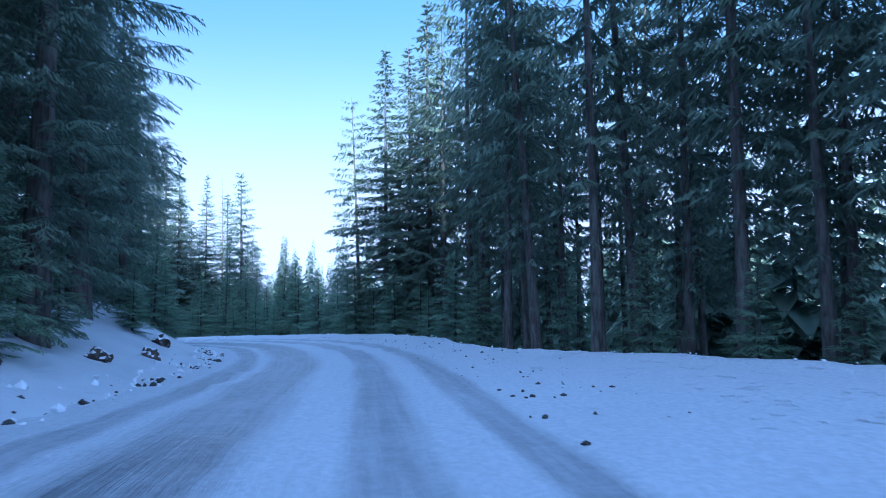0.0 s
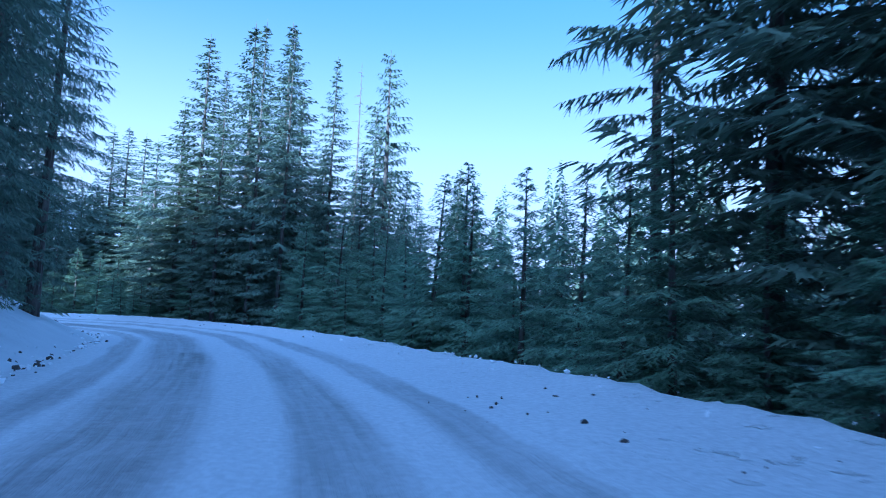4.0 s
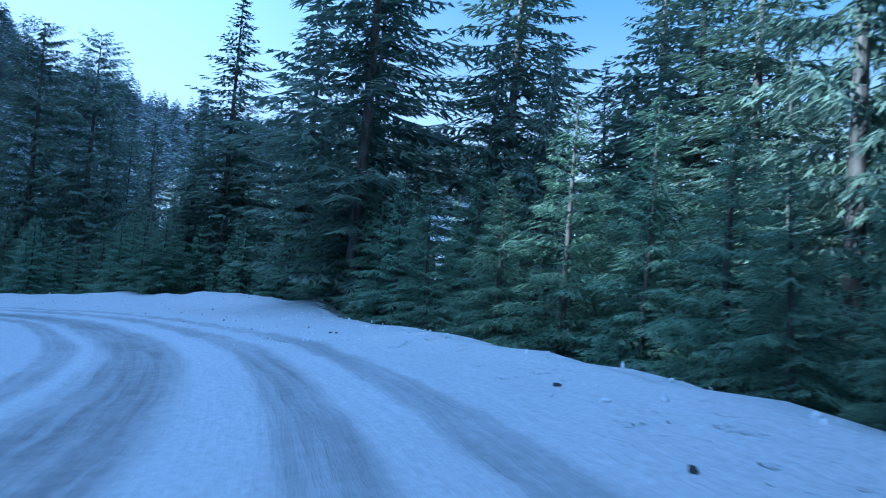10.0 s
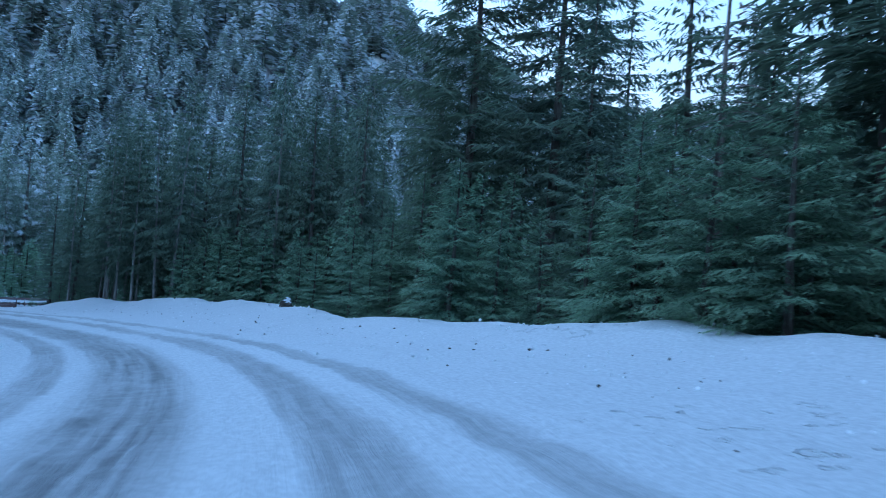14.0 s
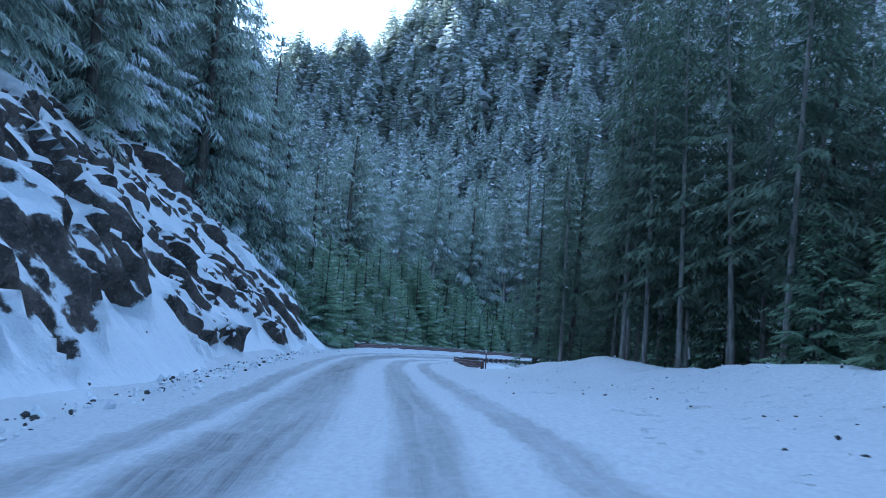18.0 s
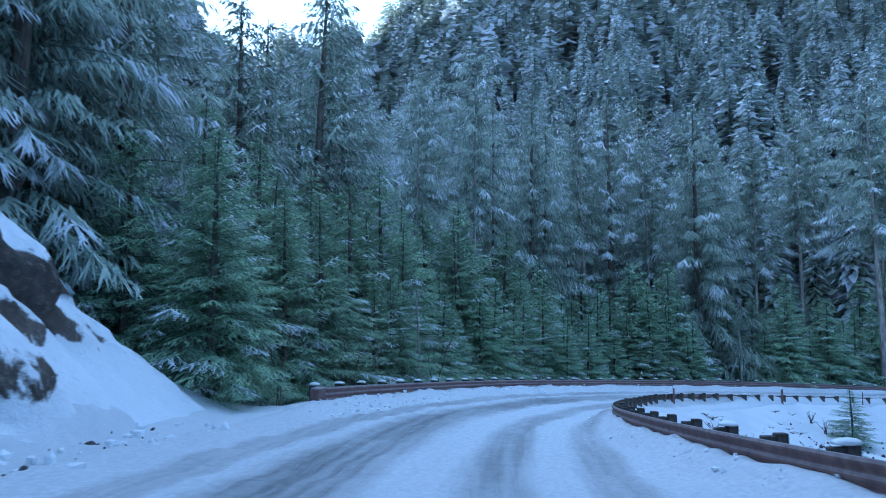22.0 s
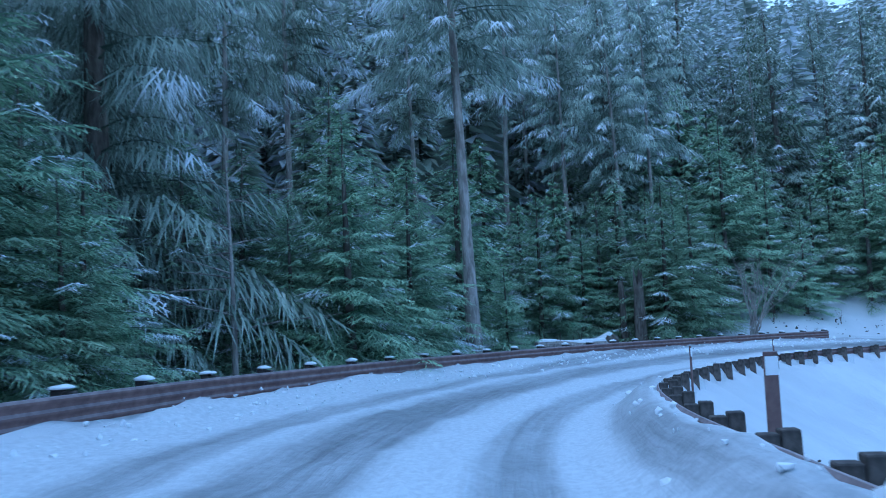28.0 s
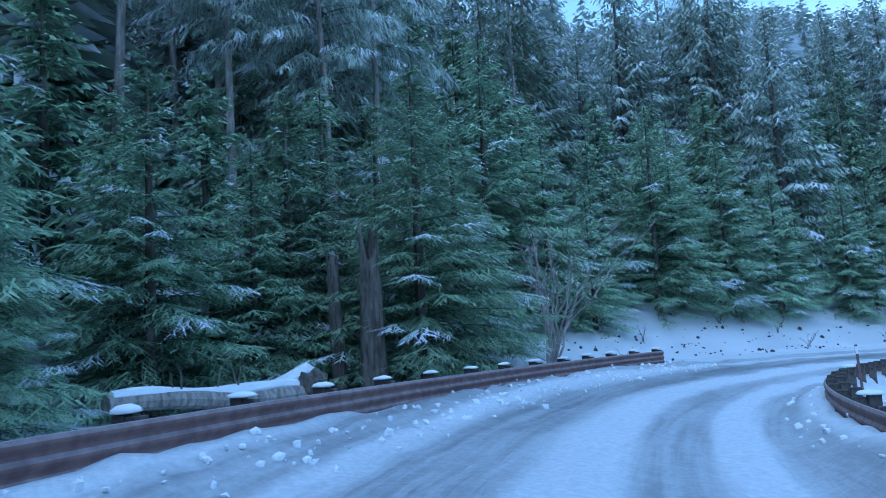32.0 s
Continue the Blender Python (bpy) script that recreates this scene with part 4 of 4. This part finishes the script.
    for i, p in enumerate(points):
        d = (Vector(points[min(i + 1, len(points) - 1)]) - Vector(points[max(i - 1, 0)])).normalized()
        side = d.orthogonal().normalized()
        up = d.cross(side)
        r = radii[i] if isinstance(radii, (list, tuple)) else radii
        rings.append([bm.verts.new(Vector(p) + r * (math.cos(a) * side + math.sin(a) * up)) for a in (2 * math.pi * k / sides for k in range(sides))])
    for a, b in zip(rings, rings[1:]):
        for k in range(sides):
            bm.faces.new((a[k], a[(k + 1) % sides], b[(k + 1) % sides], b[k]))
    bm.faces.new(rings[0][::-1])
    bm.faces.new(rings[-1])
    return bm


# the beam's waved section: out towards the road, up
WAVE = [(0.0, -0.345), (0.012, -0.338), (0.040, -0.298), (0.043, -0.28), (0.040, -0.262), (0.008, -0.212), (0.004, -0.19), (0.008, -0.168), (0.040, -0.118), (0.043, -0.1), (0.040, -0.082), (0.008, -0.032), (0.004, -0.01), (0.008, 0.012), (0.040, 0.065), (0.043, 0.085), (0.040, 0.105), (0.012, 0.148), (0.0, 0.155)]


def rail_ground(line, s):
    u = float(np.interp(s, *line))
    x, y, _z = on_road(s, u)
    return float(x), float(y), float(terrain(x, y)[0])


def rail_height(line, s):
    """The beam runs evenly, whatever the snow does under it."""
    u = float(np.interp(s, *line))
    x, y, z = on_road(s, u)
    return float(x), float(y), float(z) + 0.56


def beam(line, s0, s1, face, parent):
    bm = bmesh.new()
    rings = []
    n = 9
    for i in range(n):
        s = s0 + (s1 - s0) * i / (n - 1)
        x, y, z = rail_height(line, s)
        xa, ya, _a = rail_height(line, s - 0.2)
        xb, yb, _b = rail_height(line, s + 0.2)
        d = Vector((xb - xa, yb - ya, 0)).normalized()
        side = Vector((-d.y, d.x, 0)) * face
        ring = []
        for o, h in WAVE + [(o - 0.008, h) for o, h in WAVE[::-1]]:
            ring.append(bm.verts.new(Vector((x, y, z)) + side * o + Vector((0, 0, h))))
        rings.append(ring)
    m = len(rings[0])
    for a, b in zip(rings, rings[1:]):
        for k in range(m):
            bm.faces.new((a[k], a[(k + 1) % m], b[(k + 1) % m], b[k]))
    bm.faces.new(rings[0])
    bm.faces.new(rings[-1][::-1])
    bmesh.ops.recalc_face_normals(bm, faces=bm.faces)
    return part("rail_section", bm, RUST, parent)


def box(size, at=(0, 0, 0), bevel=0.012):
    bm = bmesh.new()
    bmesh.ops.create_cube(bm, size=1.0)
    for v in bm.verts:
        v.co = Vector((v.co.x * size[0] + at[0], v.co.y * size[1] + at[1], v.co.z * size[2] + at[2]))
    if bevel:
        bmesh.ops.bevel(bm, geom=list(bm.edges), offset=bevel, segments=1, affect="EDGES")
    return bm


def cap_mesh(sx, sy, h, seed):
    """A pillow of snow as it settles on a post."""
    bm = bmesh.new()
    bmesh.ops.create_icosphere(bm, subdivisions=2, radius=1.0)
    for v in bm.verts:
        k = 1 + 0.18 * noise.noise(v.co * 1.6 + Vector((seed, 0, 0)))
        x, y, z = v.co
        q = max(abs(x), abs(y), 0.001) / max(math.hypot(x, y), 0.001)
        v.co = Vector((x * sx * k / (0.75 + 0.25 * q), y * sy * k / (0.75 + 0.25 * q), max(z, -0.15) * h * k))
    me = bpy.data.meshes.new("snow_cap")
    bm.to_mesh(me)
    bm.free()
    me.materials.append(SNOWCAP)
    me.polygons.foreach_set("use_smooth", [True] * len(me.polygons))
    return me


def mesh_from(name, bm, mat):
    me = bpy.data.meshes.new(name)
    bm.to_mesh(me)
    bm.free()
    me.materials.append(mat)
    return me


CAPS = [cap_mesh(0.17, 0.13, 0.09, i * 3.3) for i in range(4)]
POST_MESH = mesh_from("post", box((0.2, 0.15, 1.5), (0, 0, -0.56)), POST)
BLOCK_MESH = mesh_from("spacer_block", box((0.2, 0.15, 0.36), (0, 0, 0)), POST)


def guardrail(line, s0, s1, face, label):
    root = new("guardrail")
    x, y, z = rail_ground(line, s0)
    root.location = (x, y, z)
    back = Matrix.Translation(-root.location)

    def under(ob, m):
        ob.parent = root
        ob.matrix_parent_inverse = Matrix.Identity(4)
        ob.matrix_basis = back @ m
        return ob
    n = int((s1 - s0) / 1.905)
    for i in range(0, n, 2):
        ob = beam(line, s0 + i * 1.905 - 0.1, s0 + min(i + 2, n) * 1.905 + 0.1, face, root)
        ob.matrix_basis = back
    for i in range(n + 1):
        s = s0 + i * 1.905
        x, y, z = rail_height(line, s)
        xa, ya, _a = rail_height(line, s - 0.3)
        xb, yb, _b = rail_height(line, s + 0.3)
        yaw = math.degrees(math.atan2(yb - ya, xb - xa)) + (90 if face > 0 else -90)
        tilt = random.gauss(0, 1.0)
        base = pose(x, y, z, 0, tilt, yaw)
        post = under(new("post", POST_MESH), base @ pose(-0.32, 0, 0.06 + random.gauss(0, 0.012)))
        under(new("spacer_block", BLOCK_MESH), base @ pose(-0.112, 0, 0.02))
        if face > 0 and random.random() < 0.88:
            continue
        cap = new("snow_cap", random.choice(CAPS))
        under(cap, base @ pose(-0.26, 0, 0.25, 0, 0, 90 + random.uniform(-8, 8)) @ Matrix.Diagonal((random.uniform(0.8, 1.1), random.uniform(1.3, 1.7), random.uniform(0.6, 1.0), 1)))
    # the closed end piece
    x, y, z = rail_height(line, s0 - 0.25)
    xb, yb, _b = rail_height(line, s0 + 0.4)
    yaw = math.degrees(math.atan2(yb - y, xb - x))
    bm = box((0.62, 0.30, 0.46), (0, 0, -0.05), 0.05)
    e = part("end_shoe", bm, RUST, root, "rust-brown steel end shoe")
    e.matrix_basis = back @ pose(x, y, z, 0, 0, yaw)
    return tagged(root, label, "guardrail")


guardrail(RAIL_L, 282.3, 374.0, -1, "rust-brown steel guardrail on wooden posts capped with snow")
guardrail(RAIL_R, 263.8, 405, 1, "rust-brown steel guardrail on wooden posts along the inside of the bend")


def marker(x, y, h, wide, label):
    root = new("marker_post")
    z = float(terrain(x, y)[0])
    root.location = (x, y, z)
    part("stake", box((wide, 0.03, h + 0.4), (0, 0, h / 2 - 0.2), 0.006), RUST, root)
    part("reflector_band", box((wide * 0.96, 0.008, h * 0.16), (0, -0.022, h * 0.88), 0.002), SNOWCAP, root, "pale reflector band")
    root.rotation_euler = (0, random.uniform(-0.04, 0.04), random.uniform(0, 3))
    return tagged(root, label, "marker post", "marker posts")


for s, off, h, w in ((264.6, -0.9, 1.5, 0.1), (309, -0.55, 1.2, 0.13), (325.9, -0.55, 1.35, 0.17), (337, -0.6, 1.35, 0.08), (352, -0.6, 1.3, 0.08), (368, -0.6, 1.3, 0.07)):
    x, y, _z = on_road(s, float(np.interp(s, *RAIL_R)) + off)
    marker(float(x), float(y), h, w, "slim brown road marker post standing in the snow behind the rail")
for s in (323,):
    x, y, _z = on_road(s, float(np.interp(s, *RAIL_L)) + 0.7)
    marker(float(x), float(y), 1.25, 0.08, "slim road marker post behind the outer guardrail")


# ---------------------------------------------------------------- dead wood and bare bushes
def fallen_log():
    root = new("fallen_log")
    a, b = Vector((-267.0, 36.9, float(terrain(-267.0, 36.9)[0]) + 0.5)), Vector((-269.6, 42.2, float(terrain(-269.6, 42.2)[0]) + 0.25))
    root.location = a
    d = b - a
    part("stem", tube([d * t + Vector((0, 0, 0.06 * math.sin(t * 7))) for t in np.linspace(0, 1, 9).tolist()], [0.2 + 0.1 * t for t in np.linspace(0, 1, 9).tolist()], 9), PALE_BARK, root)
    part("stem_snow", tube([d * t + Vector((0, 0, 0.17 + 0.06 * t + 0.05 * math.sin(t * 9))) for t in np.linspace(0.02, 1, 12).tolist()], [0.12 + 0.07 * t + 0.03 * math.sin(t * 13) for t in np.linspace(0.02, 1, 12).tolist()], 8), SNOWCAP, root)
    bm = bmesh.new()
    bmesh.ops.create_icosphere(bm, subdivisions=3, radius=1.0)
    for v in bm.verts:
        k = 1 + 0.4 * noise.noise(v.co * 2.1)
        v.co = Vector((v.co.x * 0.45 * k, v.co.y * 0.5 * k, v.co.z * 0.5 * k)) + d + Vector((0, 0.2, 0.2))
    part("root_plate", bm, BARK, root)
    me = part("root_snow", tube([d + Vector((-0.1, -1.2, 0.2)), d + Vector((0, -0.5, 0.38)), d + Vector((0, 0.1, 0.62)), d + Vector((0, 0.6, 0.35))], [0.12, 0.22, 0.26, 0.14], 9), SNOWCAP, root)
    for k in range(5):
        t = random.uniform(0.2, 0.9)
        o = d * t + Vector((0, 0, 0.2))
        part("broken_branch", tube([o, o + Vector((random.uniform(0, 0.7), random.uniform(-0.4, 0.4), random.uniform(0.3, 0.9)))], [0.03, 0.012], 5), TWIG, root)
    return tagged(root, "fallen tree trunk under a thick line of snow, roots upturned", "log")


fallen_log()


def snag(x, y, h, r, label, tilt=0.0):
    """A broken dead trunk, splintered at the top."""
    rng = np.random.default_rng(int(abs(x) * 10))
    root = new("broken_snag")
    z = float(terrain(x, y)[0])
    root.location = (x, y, z)
    root.rotation_euler = (0, tilt, 0)
    v, f, sides, rings = [], [], 14, 8
    tops = h * rng.uniform(0.72, 1.0, sides)
    for i in range(rings):
        t = i / (rings - 1)
        for k in range(sides):
            a = 2 * math.pi * k / sides
            q = r * (1.25 - 0.4 * t) * (1 + 0.12 * math.sin(3 * a + 2 * t)) * rng.uniform(0.93, 1.07)
            v.append((q * math.cos(a), q * math.sin(a), -0.5 + t * (tops[k] + 0.5)))
    for i in range(rings - 1):
        for k in range(sides):
            a, b = i * sides + k, i * sides + (k + 1) % sides
            f.append((a, b, b + sides, a + sides))
    core = len(v)
    v.append((0, 0, h * 0.6))
    for k in range(sides):
        f.append(((rings - 1) * sides + k, (rings - 1) * sides + (k + 1) % sides, core))
    ob = new("trunk", mesh_of("trunk", v, f, BARK))
    ob.parent = root
    cap = new("snow_cap", CAPS[1])
    cap.parent = root
    cap.matrix_basis = pose(0.05, 0, h * 0.66) @ Matrix.Diagonal((2.2 * r / 0.5, 2.2 * r / 0.5, 1.5, 1))
    return tagged(root, label, "dead tree", "broken snags")


snag(-269.9, 44.6, 5.4, 0.34, "dark broken tree stump, splintered at the top", 0.03)
snag(-271.0, 43.9, 5.0, 0.2, "dark broken tree stump, splintered at the top", -0.05)


def bare_plant(kind, x, y, h, stems, spread, label, category, seed, lean=(0, 0), pale=TWIG, twigs=12, thick=1.0):
    """Leafless wood: each stem forks into side twigs."""
    rng = np.random.default_rng(seed)
    root = new(kind)
    z = float(terrain(x, y)[0])
    root.location = (x, y, z)
    for k in range(stems):
        a = float(rng.uniform(0, 6.28))
        out = float(rng.uniform(0.3, 1.0)) * spread
        L = h * float(rng.uniform(0.65, 1.0))
        pts = [Vector((0.1 * math.cos(a), 0.1 * math.sin(a), -0.2))]
        for t in np.linspace(0.15, 1, 7).tolist():
            pts.append(Vector((out * math.cos(a) * t ** 1.3 * L + lean[0] * t * L + rng.normal(0, 0.02 * L), out * math.sin(a) * t ** 1.3 * L + lean[1] * t * L + rng.normal(0, 0.02 * L), L * t * (1 - 0.12 * out * t))))
        r0 = (0.008 + 0.0045 * h) * thick
        bm = tube(pts, [r0 * (1 - 0.85 * i / 7) for i in range(8)], 5)
        for _ in range(twigs):
            i = int(rng.integers(2, 7))
            o = pts[i].lerp(pts[i + 1], rng.random()) if i < 7 else pts[7]
            b = rng.uniform(0, 6.28)
            ln = L * rng.uniform(0.12, 0.3) * (1.15 - i / 9)
            e = o + Vector((ln * math.cos(b), ln * math.sin(b), ln * rng.uniform(0.1, 0.8)))
            m = o.lerp(e, 0.5) + Vector((0, 0, ln * 0.08))
            t2 = tube([o, m, e], [r0 * 0.35, r0 * 0.25, r0 * 0.1], 4)
            me = bpy.data.meshes.new("tmp")
            t2.to_mesh(me)
            t2.free()
            bm.from_mesh(me)
            bpy.data.meshes.remove(me)
        part("stem", bm, pale, root)
    return tagged(root, label, category, kind + "s")


SHRUB = "leafless grey bush with many thin stems"
bare_plant("bare_bush", -273.2, 54.0, 8.5, 13, 0.7, SHRUB, "bush", 1, lean=(0.1, 0.3), pale=PALE_BARK, thick=1.3)


def bare_tree(x, y, h, reach, label, seed):
    """A leafless tree: a slim stem that forks near the top, and long level side branches with fine twigs."""
    rng = np.random.default_rng(seed)
    root = new("bare_tree")
    root.location = (x, y, float(terrain(x, y)[0]))
    spine = [Vector((0.15 * math.sin(1.7 * t), 0.12 * math.sin(2.3 * t + 1), -0.4 + (h + 0.4) * t)) for t in np.linspace(0, 1, 9).tolist()]
    part("trunk", tube(spine, [0.13 * (1 - 0.85 * i / 8) for i in range(9)], 8), PALE_BARK, root)
    for k in range(20):
        t = 0.3 + 0.65 * (k + rng.random()) / 20
        o = spine[int(t * 8)].lerp(spine[min(int(t * 8) + 1, 8)], t * 8 % 1)
        a, L = rng.uniform(0, 6.28), reach * (1.15 - 0.75 * t) * rng.uniform(0.6, 1.1)
        up = rng.uniform(0.05, 0.35) + (0.5 if t > 0.8 else 0)
        pts = [o + Vector((L * q * math.cos(a + 0.3 * q), L * q * math.sin(a + 0.3 * q), L * (up * q - 0.12 * q * q))) for q in (0, 0.3, 0.6, 0.85, 1)]
        bm = tube(pts, [0.04 * (1 - 0.8 * i / 4) * (1.2 - 0.6 * t) for i in range(5)], 5)
        for _ in range(9):
            q = rng.uniform(0.25, 0.98)
            p = pts[int(q * 4)].lerp(pts[min(int(q * 4) + 1, 4)], q * 4 % 1)
            b, ln = a + rng.choice([-1, 1]) * rng.uniform(0.4, 1.0), L * rng.uniform(0.12, 0.35)
            t2 = tube([p, p + Vector((ln * math.cos(b), ln * math.sin(b), ln * rng.uniform(-0.1, 0.35)))], [0.012, 0.004], 4)
            me = bpy.data.meshes.new("tmp")
            t2.to_mesh(me)
            t2.free()
            bm.from_mesh(me)
            bpy.data.meshes.remove(me)
        part("branch", bm, PALE_BARK, root)
    return tagged(root, label, "tree", "bare trees")


bare_tree(-249.6, 22.5, 9.5, 3.6, "slim leafless pale tree with long level branches", 3)
x, y, _z = on_road(296.5, float(np.interp(296.5, *RAIL_L)) + 2.6)
bare_tree(float(x), float(y), 6.0, 2.6, "slim leafless pale tree with long level branches", 5)
for k, (s, d) in enumerate(((288, 1.6), (292, 2.4), (297, 1.8), (304, 3.0), (311, 2.2), (283, 2.0))):
    x, y, _z = on_road(s, float(np.interp(s, *RAIL_L)) + d)
    bare_plant("bare_sapling", float(x), float(y), 3.6 + 0.5 * (k % 3), 3, 0.45, "thin leafless sapling behind the guardrail", "sapling", 10 + k)
for k, (s, d) in enumerate(((262, -3.5), (268, -4.5), (274, -5.5), (281, -7), (290, -9), (300, -10))):
    x, y, _z = on_road(s, float(np.interp(s, *RAIL_R)) + d)
    bare_plant("bare_bush", float(x), float(y), 1.2 + 0.3 * (k % 3), 9, 0.8, "low leafless brush in the snowy hollow", "bush", 30 + k, twigs=6)


_r = random.Random(7)
for k in range(22):
    s, d = _r.uniform(306, 340), _r.uniform(-6.5, -1.6)
    x, y, _z = on_road(s, float(np.interp(s, *RAIL_R)) + d)
    bare_plant("bare_bush", float(x), float(y), _r.uniform(0.16, 0.3), _r.randint(5, 8), 3.0, "low dark brush flattened by the snow in the hollow", "bush", 140 + k, twigs=5, pale=POST, thick=3.0)
for k in range(26):
    s, d = _r.uniform(266, 335), _r.uniform(-16, -3.2)
    x, y, _z = on_road(s, float(np.interp(s, *RAIL_R)) + d)
    bare_plant("bare_bush", float(x), float(y), _r.uniform(0.6, 1.5), _r.randint(5, 8), 0.95, "low leafless brush poking through the snow in the hollow", "bush", 60 + k, twigs=6, pale=POST, thick=2.2)
for k in range(16):
    s, d = _r.uniform(372, 408), _r.uniform(2.0, 6.5)
    x, y, _z = on_road(s, float(np.interp(s, *RAIL_L)) + d)
    bare_plant("bare_bush", float(x), float(y), _r.uniform(0.5, 1.2), _r.randint(4, 7), 0.95, "low leafless brush poking through the snowy bank", "bush", 90 + k, twigs=8, pale=POST, thick=1.3)


def dead_spire(x, y, tip, label):
    rng = np.random.default_rng(int(abs(x)))
    z = float(terrain(x, y)[0])
    h = tip - z
    root = new("dead_tree")
    root.location = (x, y, z)
    ob = new("trunk", trunk_mesh("trunk", h, 0.16, TWIG, rng, 6, 0.1))
    ob.parent = root
    bm = bmesh.new()
    for _ in range(60):
        t = rng.uniform(0.3, 0.97)
        a, L = rng.uniform(0, 6.28), (1 - t) * 2.2 + 0.25
        o = Vector((0, 0, h * t))
        e = o + Vector((L * math.cos(a), L * math.sin(a), -0.25 * L))
        t2 = tube([o, o.lerp(e, 0.5) + Vector((0, 0, 0.08 * L)), e], [0.035, 0.02, 0.006], 4)
        me = bpy.data.meshes.new("tmp")
        t2.to_mesh(me)
        t2.free()
        bm.from_mesh(me)
        bpy.data.meshes.remove(me)
    tagged(part("dead_branch", bm, TWIG, root), kind="stuff")
    return tagged(root, label, "dead tree", "dead spires")


for x, y, h in ((-123.6, 113.0, 7.5), (-126.8, 112.4, 8.5), (-121.5, 114.5, 8.0)):
    plant(YOUNG[0], x, y, YGREEN, "young firs along the verge", h)
dead_spire(-32.7, 103, 21.3, "bare dead tree standing like a pole")
dead_spire(-125.7, 114.2, 8.7, "bare dead tree standing like a pole")
dead_spire(-28.1, 89.9, 2.0, "thin bare dead stem among the firs")

# small firs in the hollow inside the bend
plant_at(YOUNG[2], -229.6, 37.6, -15.0, "small green fir in the snowy hollow", "young firs in the hollow", 1.6)
x, y, _z = on_road(299, -12.5)
plant(YOUNG[0], float(x), float(y), "small green fir in the snowy hollow", "young firs in the hollow", 3.6)
x, y, _z = on_road(276, -9.5)
plant(YOUNG[1], float(x), float(y), "small green fir in the snowy hollow", "young firs in the hollow", 4.2)


# ---------------------------------------------------------------- broken snow thrown up by the plough
def clods(name, n, s0, s1, offset, spread, a, b, seed, label, mat=None):
    rng = np.random.default_rng(seed)
    bm = bmesh.new()
    bmesh.ops.create_icosphere(bm, subdivisions=1, radius=1.0)
    base = np.array([v.co[:] for v in bm.verts])
    tri = np.array([[v.index for v in f.verts] for f in bm.faces])
    bm.free()
    s = rng.uniform(s0, s1, n)
    u = offset(s) + rng.normal(0, spread, n)
    x, y, _z = on_road(s, u)
    z = terrain(x, y)
    size = a + (b - a) * rng.random(n) ** 2.5
    V = []
    for i in range(n):
        k = base * (1 + 0.35 * rng.normal(0, 1, (len(base), 1)).clip(-1, 1)) * size[i] * rng.uniform(0.6, 1.3, (1, 3))
        V.append(k + np.array([x[i], y[i], z[i] + 0.1 * size[i] + 0.012]))
    F = (tri[None] + len(base) * np.arange(n)[:, None, None]).reshape(-1, 3)
    return tagged(new(name, mesh_of(name, np.concatenate(V), F, mat or SNOWCAP, True)), label, "snow", kind="stuff")


clods("snow_clods", 1100, 280, 376, lambda s: np.interp(s, *RAIL_L) - 0.75, 0.4, 0.02, 0.085, 1, "broken clods of ploughed snow below the guardrail")
clods("snow_clods", 300, 264, 400, lambda s: np.interp(s, *RAIL_R) + 0.5, 0.3, 0.02, 0.08, 2, "broken clods of ploughed snow beside the guardrail")
clods("snow_clods", 700, 2, 125, lambda s: 6.0 + 0 * s, 0.35, 0.03, 0.14, 3, "broken clods of ploughed snow at the foot of the bank")
clods("snow_clods", 500, 195, 276, lambda s: 6.6 + 0 * s, 0.6, 0.03, 0.14, 4, "broken clods of ploughed snow below the rock cut")
clods("snow_clods", 500, 5, 255, lambda s: -np.interp(s, *EDGE_R) + 0.9, 0.6, 0.02, 0.08, 5, "lumps of snow along the verge")
clods("gravel_crumbs", 420, 4, 120, lambda s: 5.95 + 0 * s, 0.25, 0.02, 0.08, 6, "dark gravel scattered at the foot of the bank", STONE)
clods("gravel_crumbs", 260, 200, 276, lambda s: 7.0 + 0 * s, 0.7, 0.02, 0.07, 7, "dark gravel scattered below the rock cut", STONE)
clods("gravel_crumbs", 160, 10, 60, lambda s: -4.4 + 0 * s, 0.9, 0.015, 0.05, 8, "dark gravel scattered on the verge", STONE)
clods("gravel_crumbs", 420, 266, 340, lambda s: np.interp(s, *RAIL_R) - 7.5, 2.0, 0.03, 0.13, 9, "dark twigs and stones showing through the snow in the hollow", STONE)
clods("gravel_crumbs", 260, 372, 410, lambda s: np.interp(s, *RAIL_L) + 4.2, 1.6, 0.03, 0.12, 10, "dark stones showing through the snowy bank", STONE)
for s, u, z in ((101, 7.4, 0.25), (104, 8.2, 0.35), (107, 7.2, 0.2), (110, 8.4, 0.3), (22, 7.6, 0.4), (27, 7.2, 0.35), (16, 8.0, 0.5), (33, 7.8, 0.4)):
    x, y, _z = on_road(s, u)
    lay("boulder", random.choice(BOULDERS), float(x), float(y), z, "dark rock standing out of the snowy bank", "rock", "rocks in the bank", 0.5)
clods("snow_clods", 700, 140, 252, lambda s: -np.interp(s, *EDGE_R) + 4.0, 1.8, 0.02, 0.06, 11, "small lumps of snow and old footprints along the verge")
clods("gravel_crumbs", 200, 150, 250, lambda s: -np.interp(s, *EDGE_R) + 4.5, 1.8, 0.015, 0.05, 12, "dark crumbs scattered on the verge", STONE)
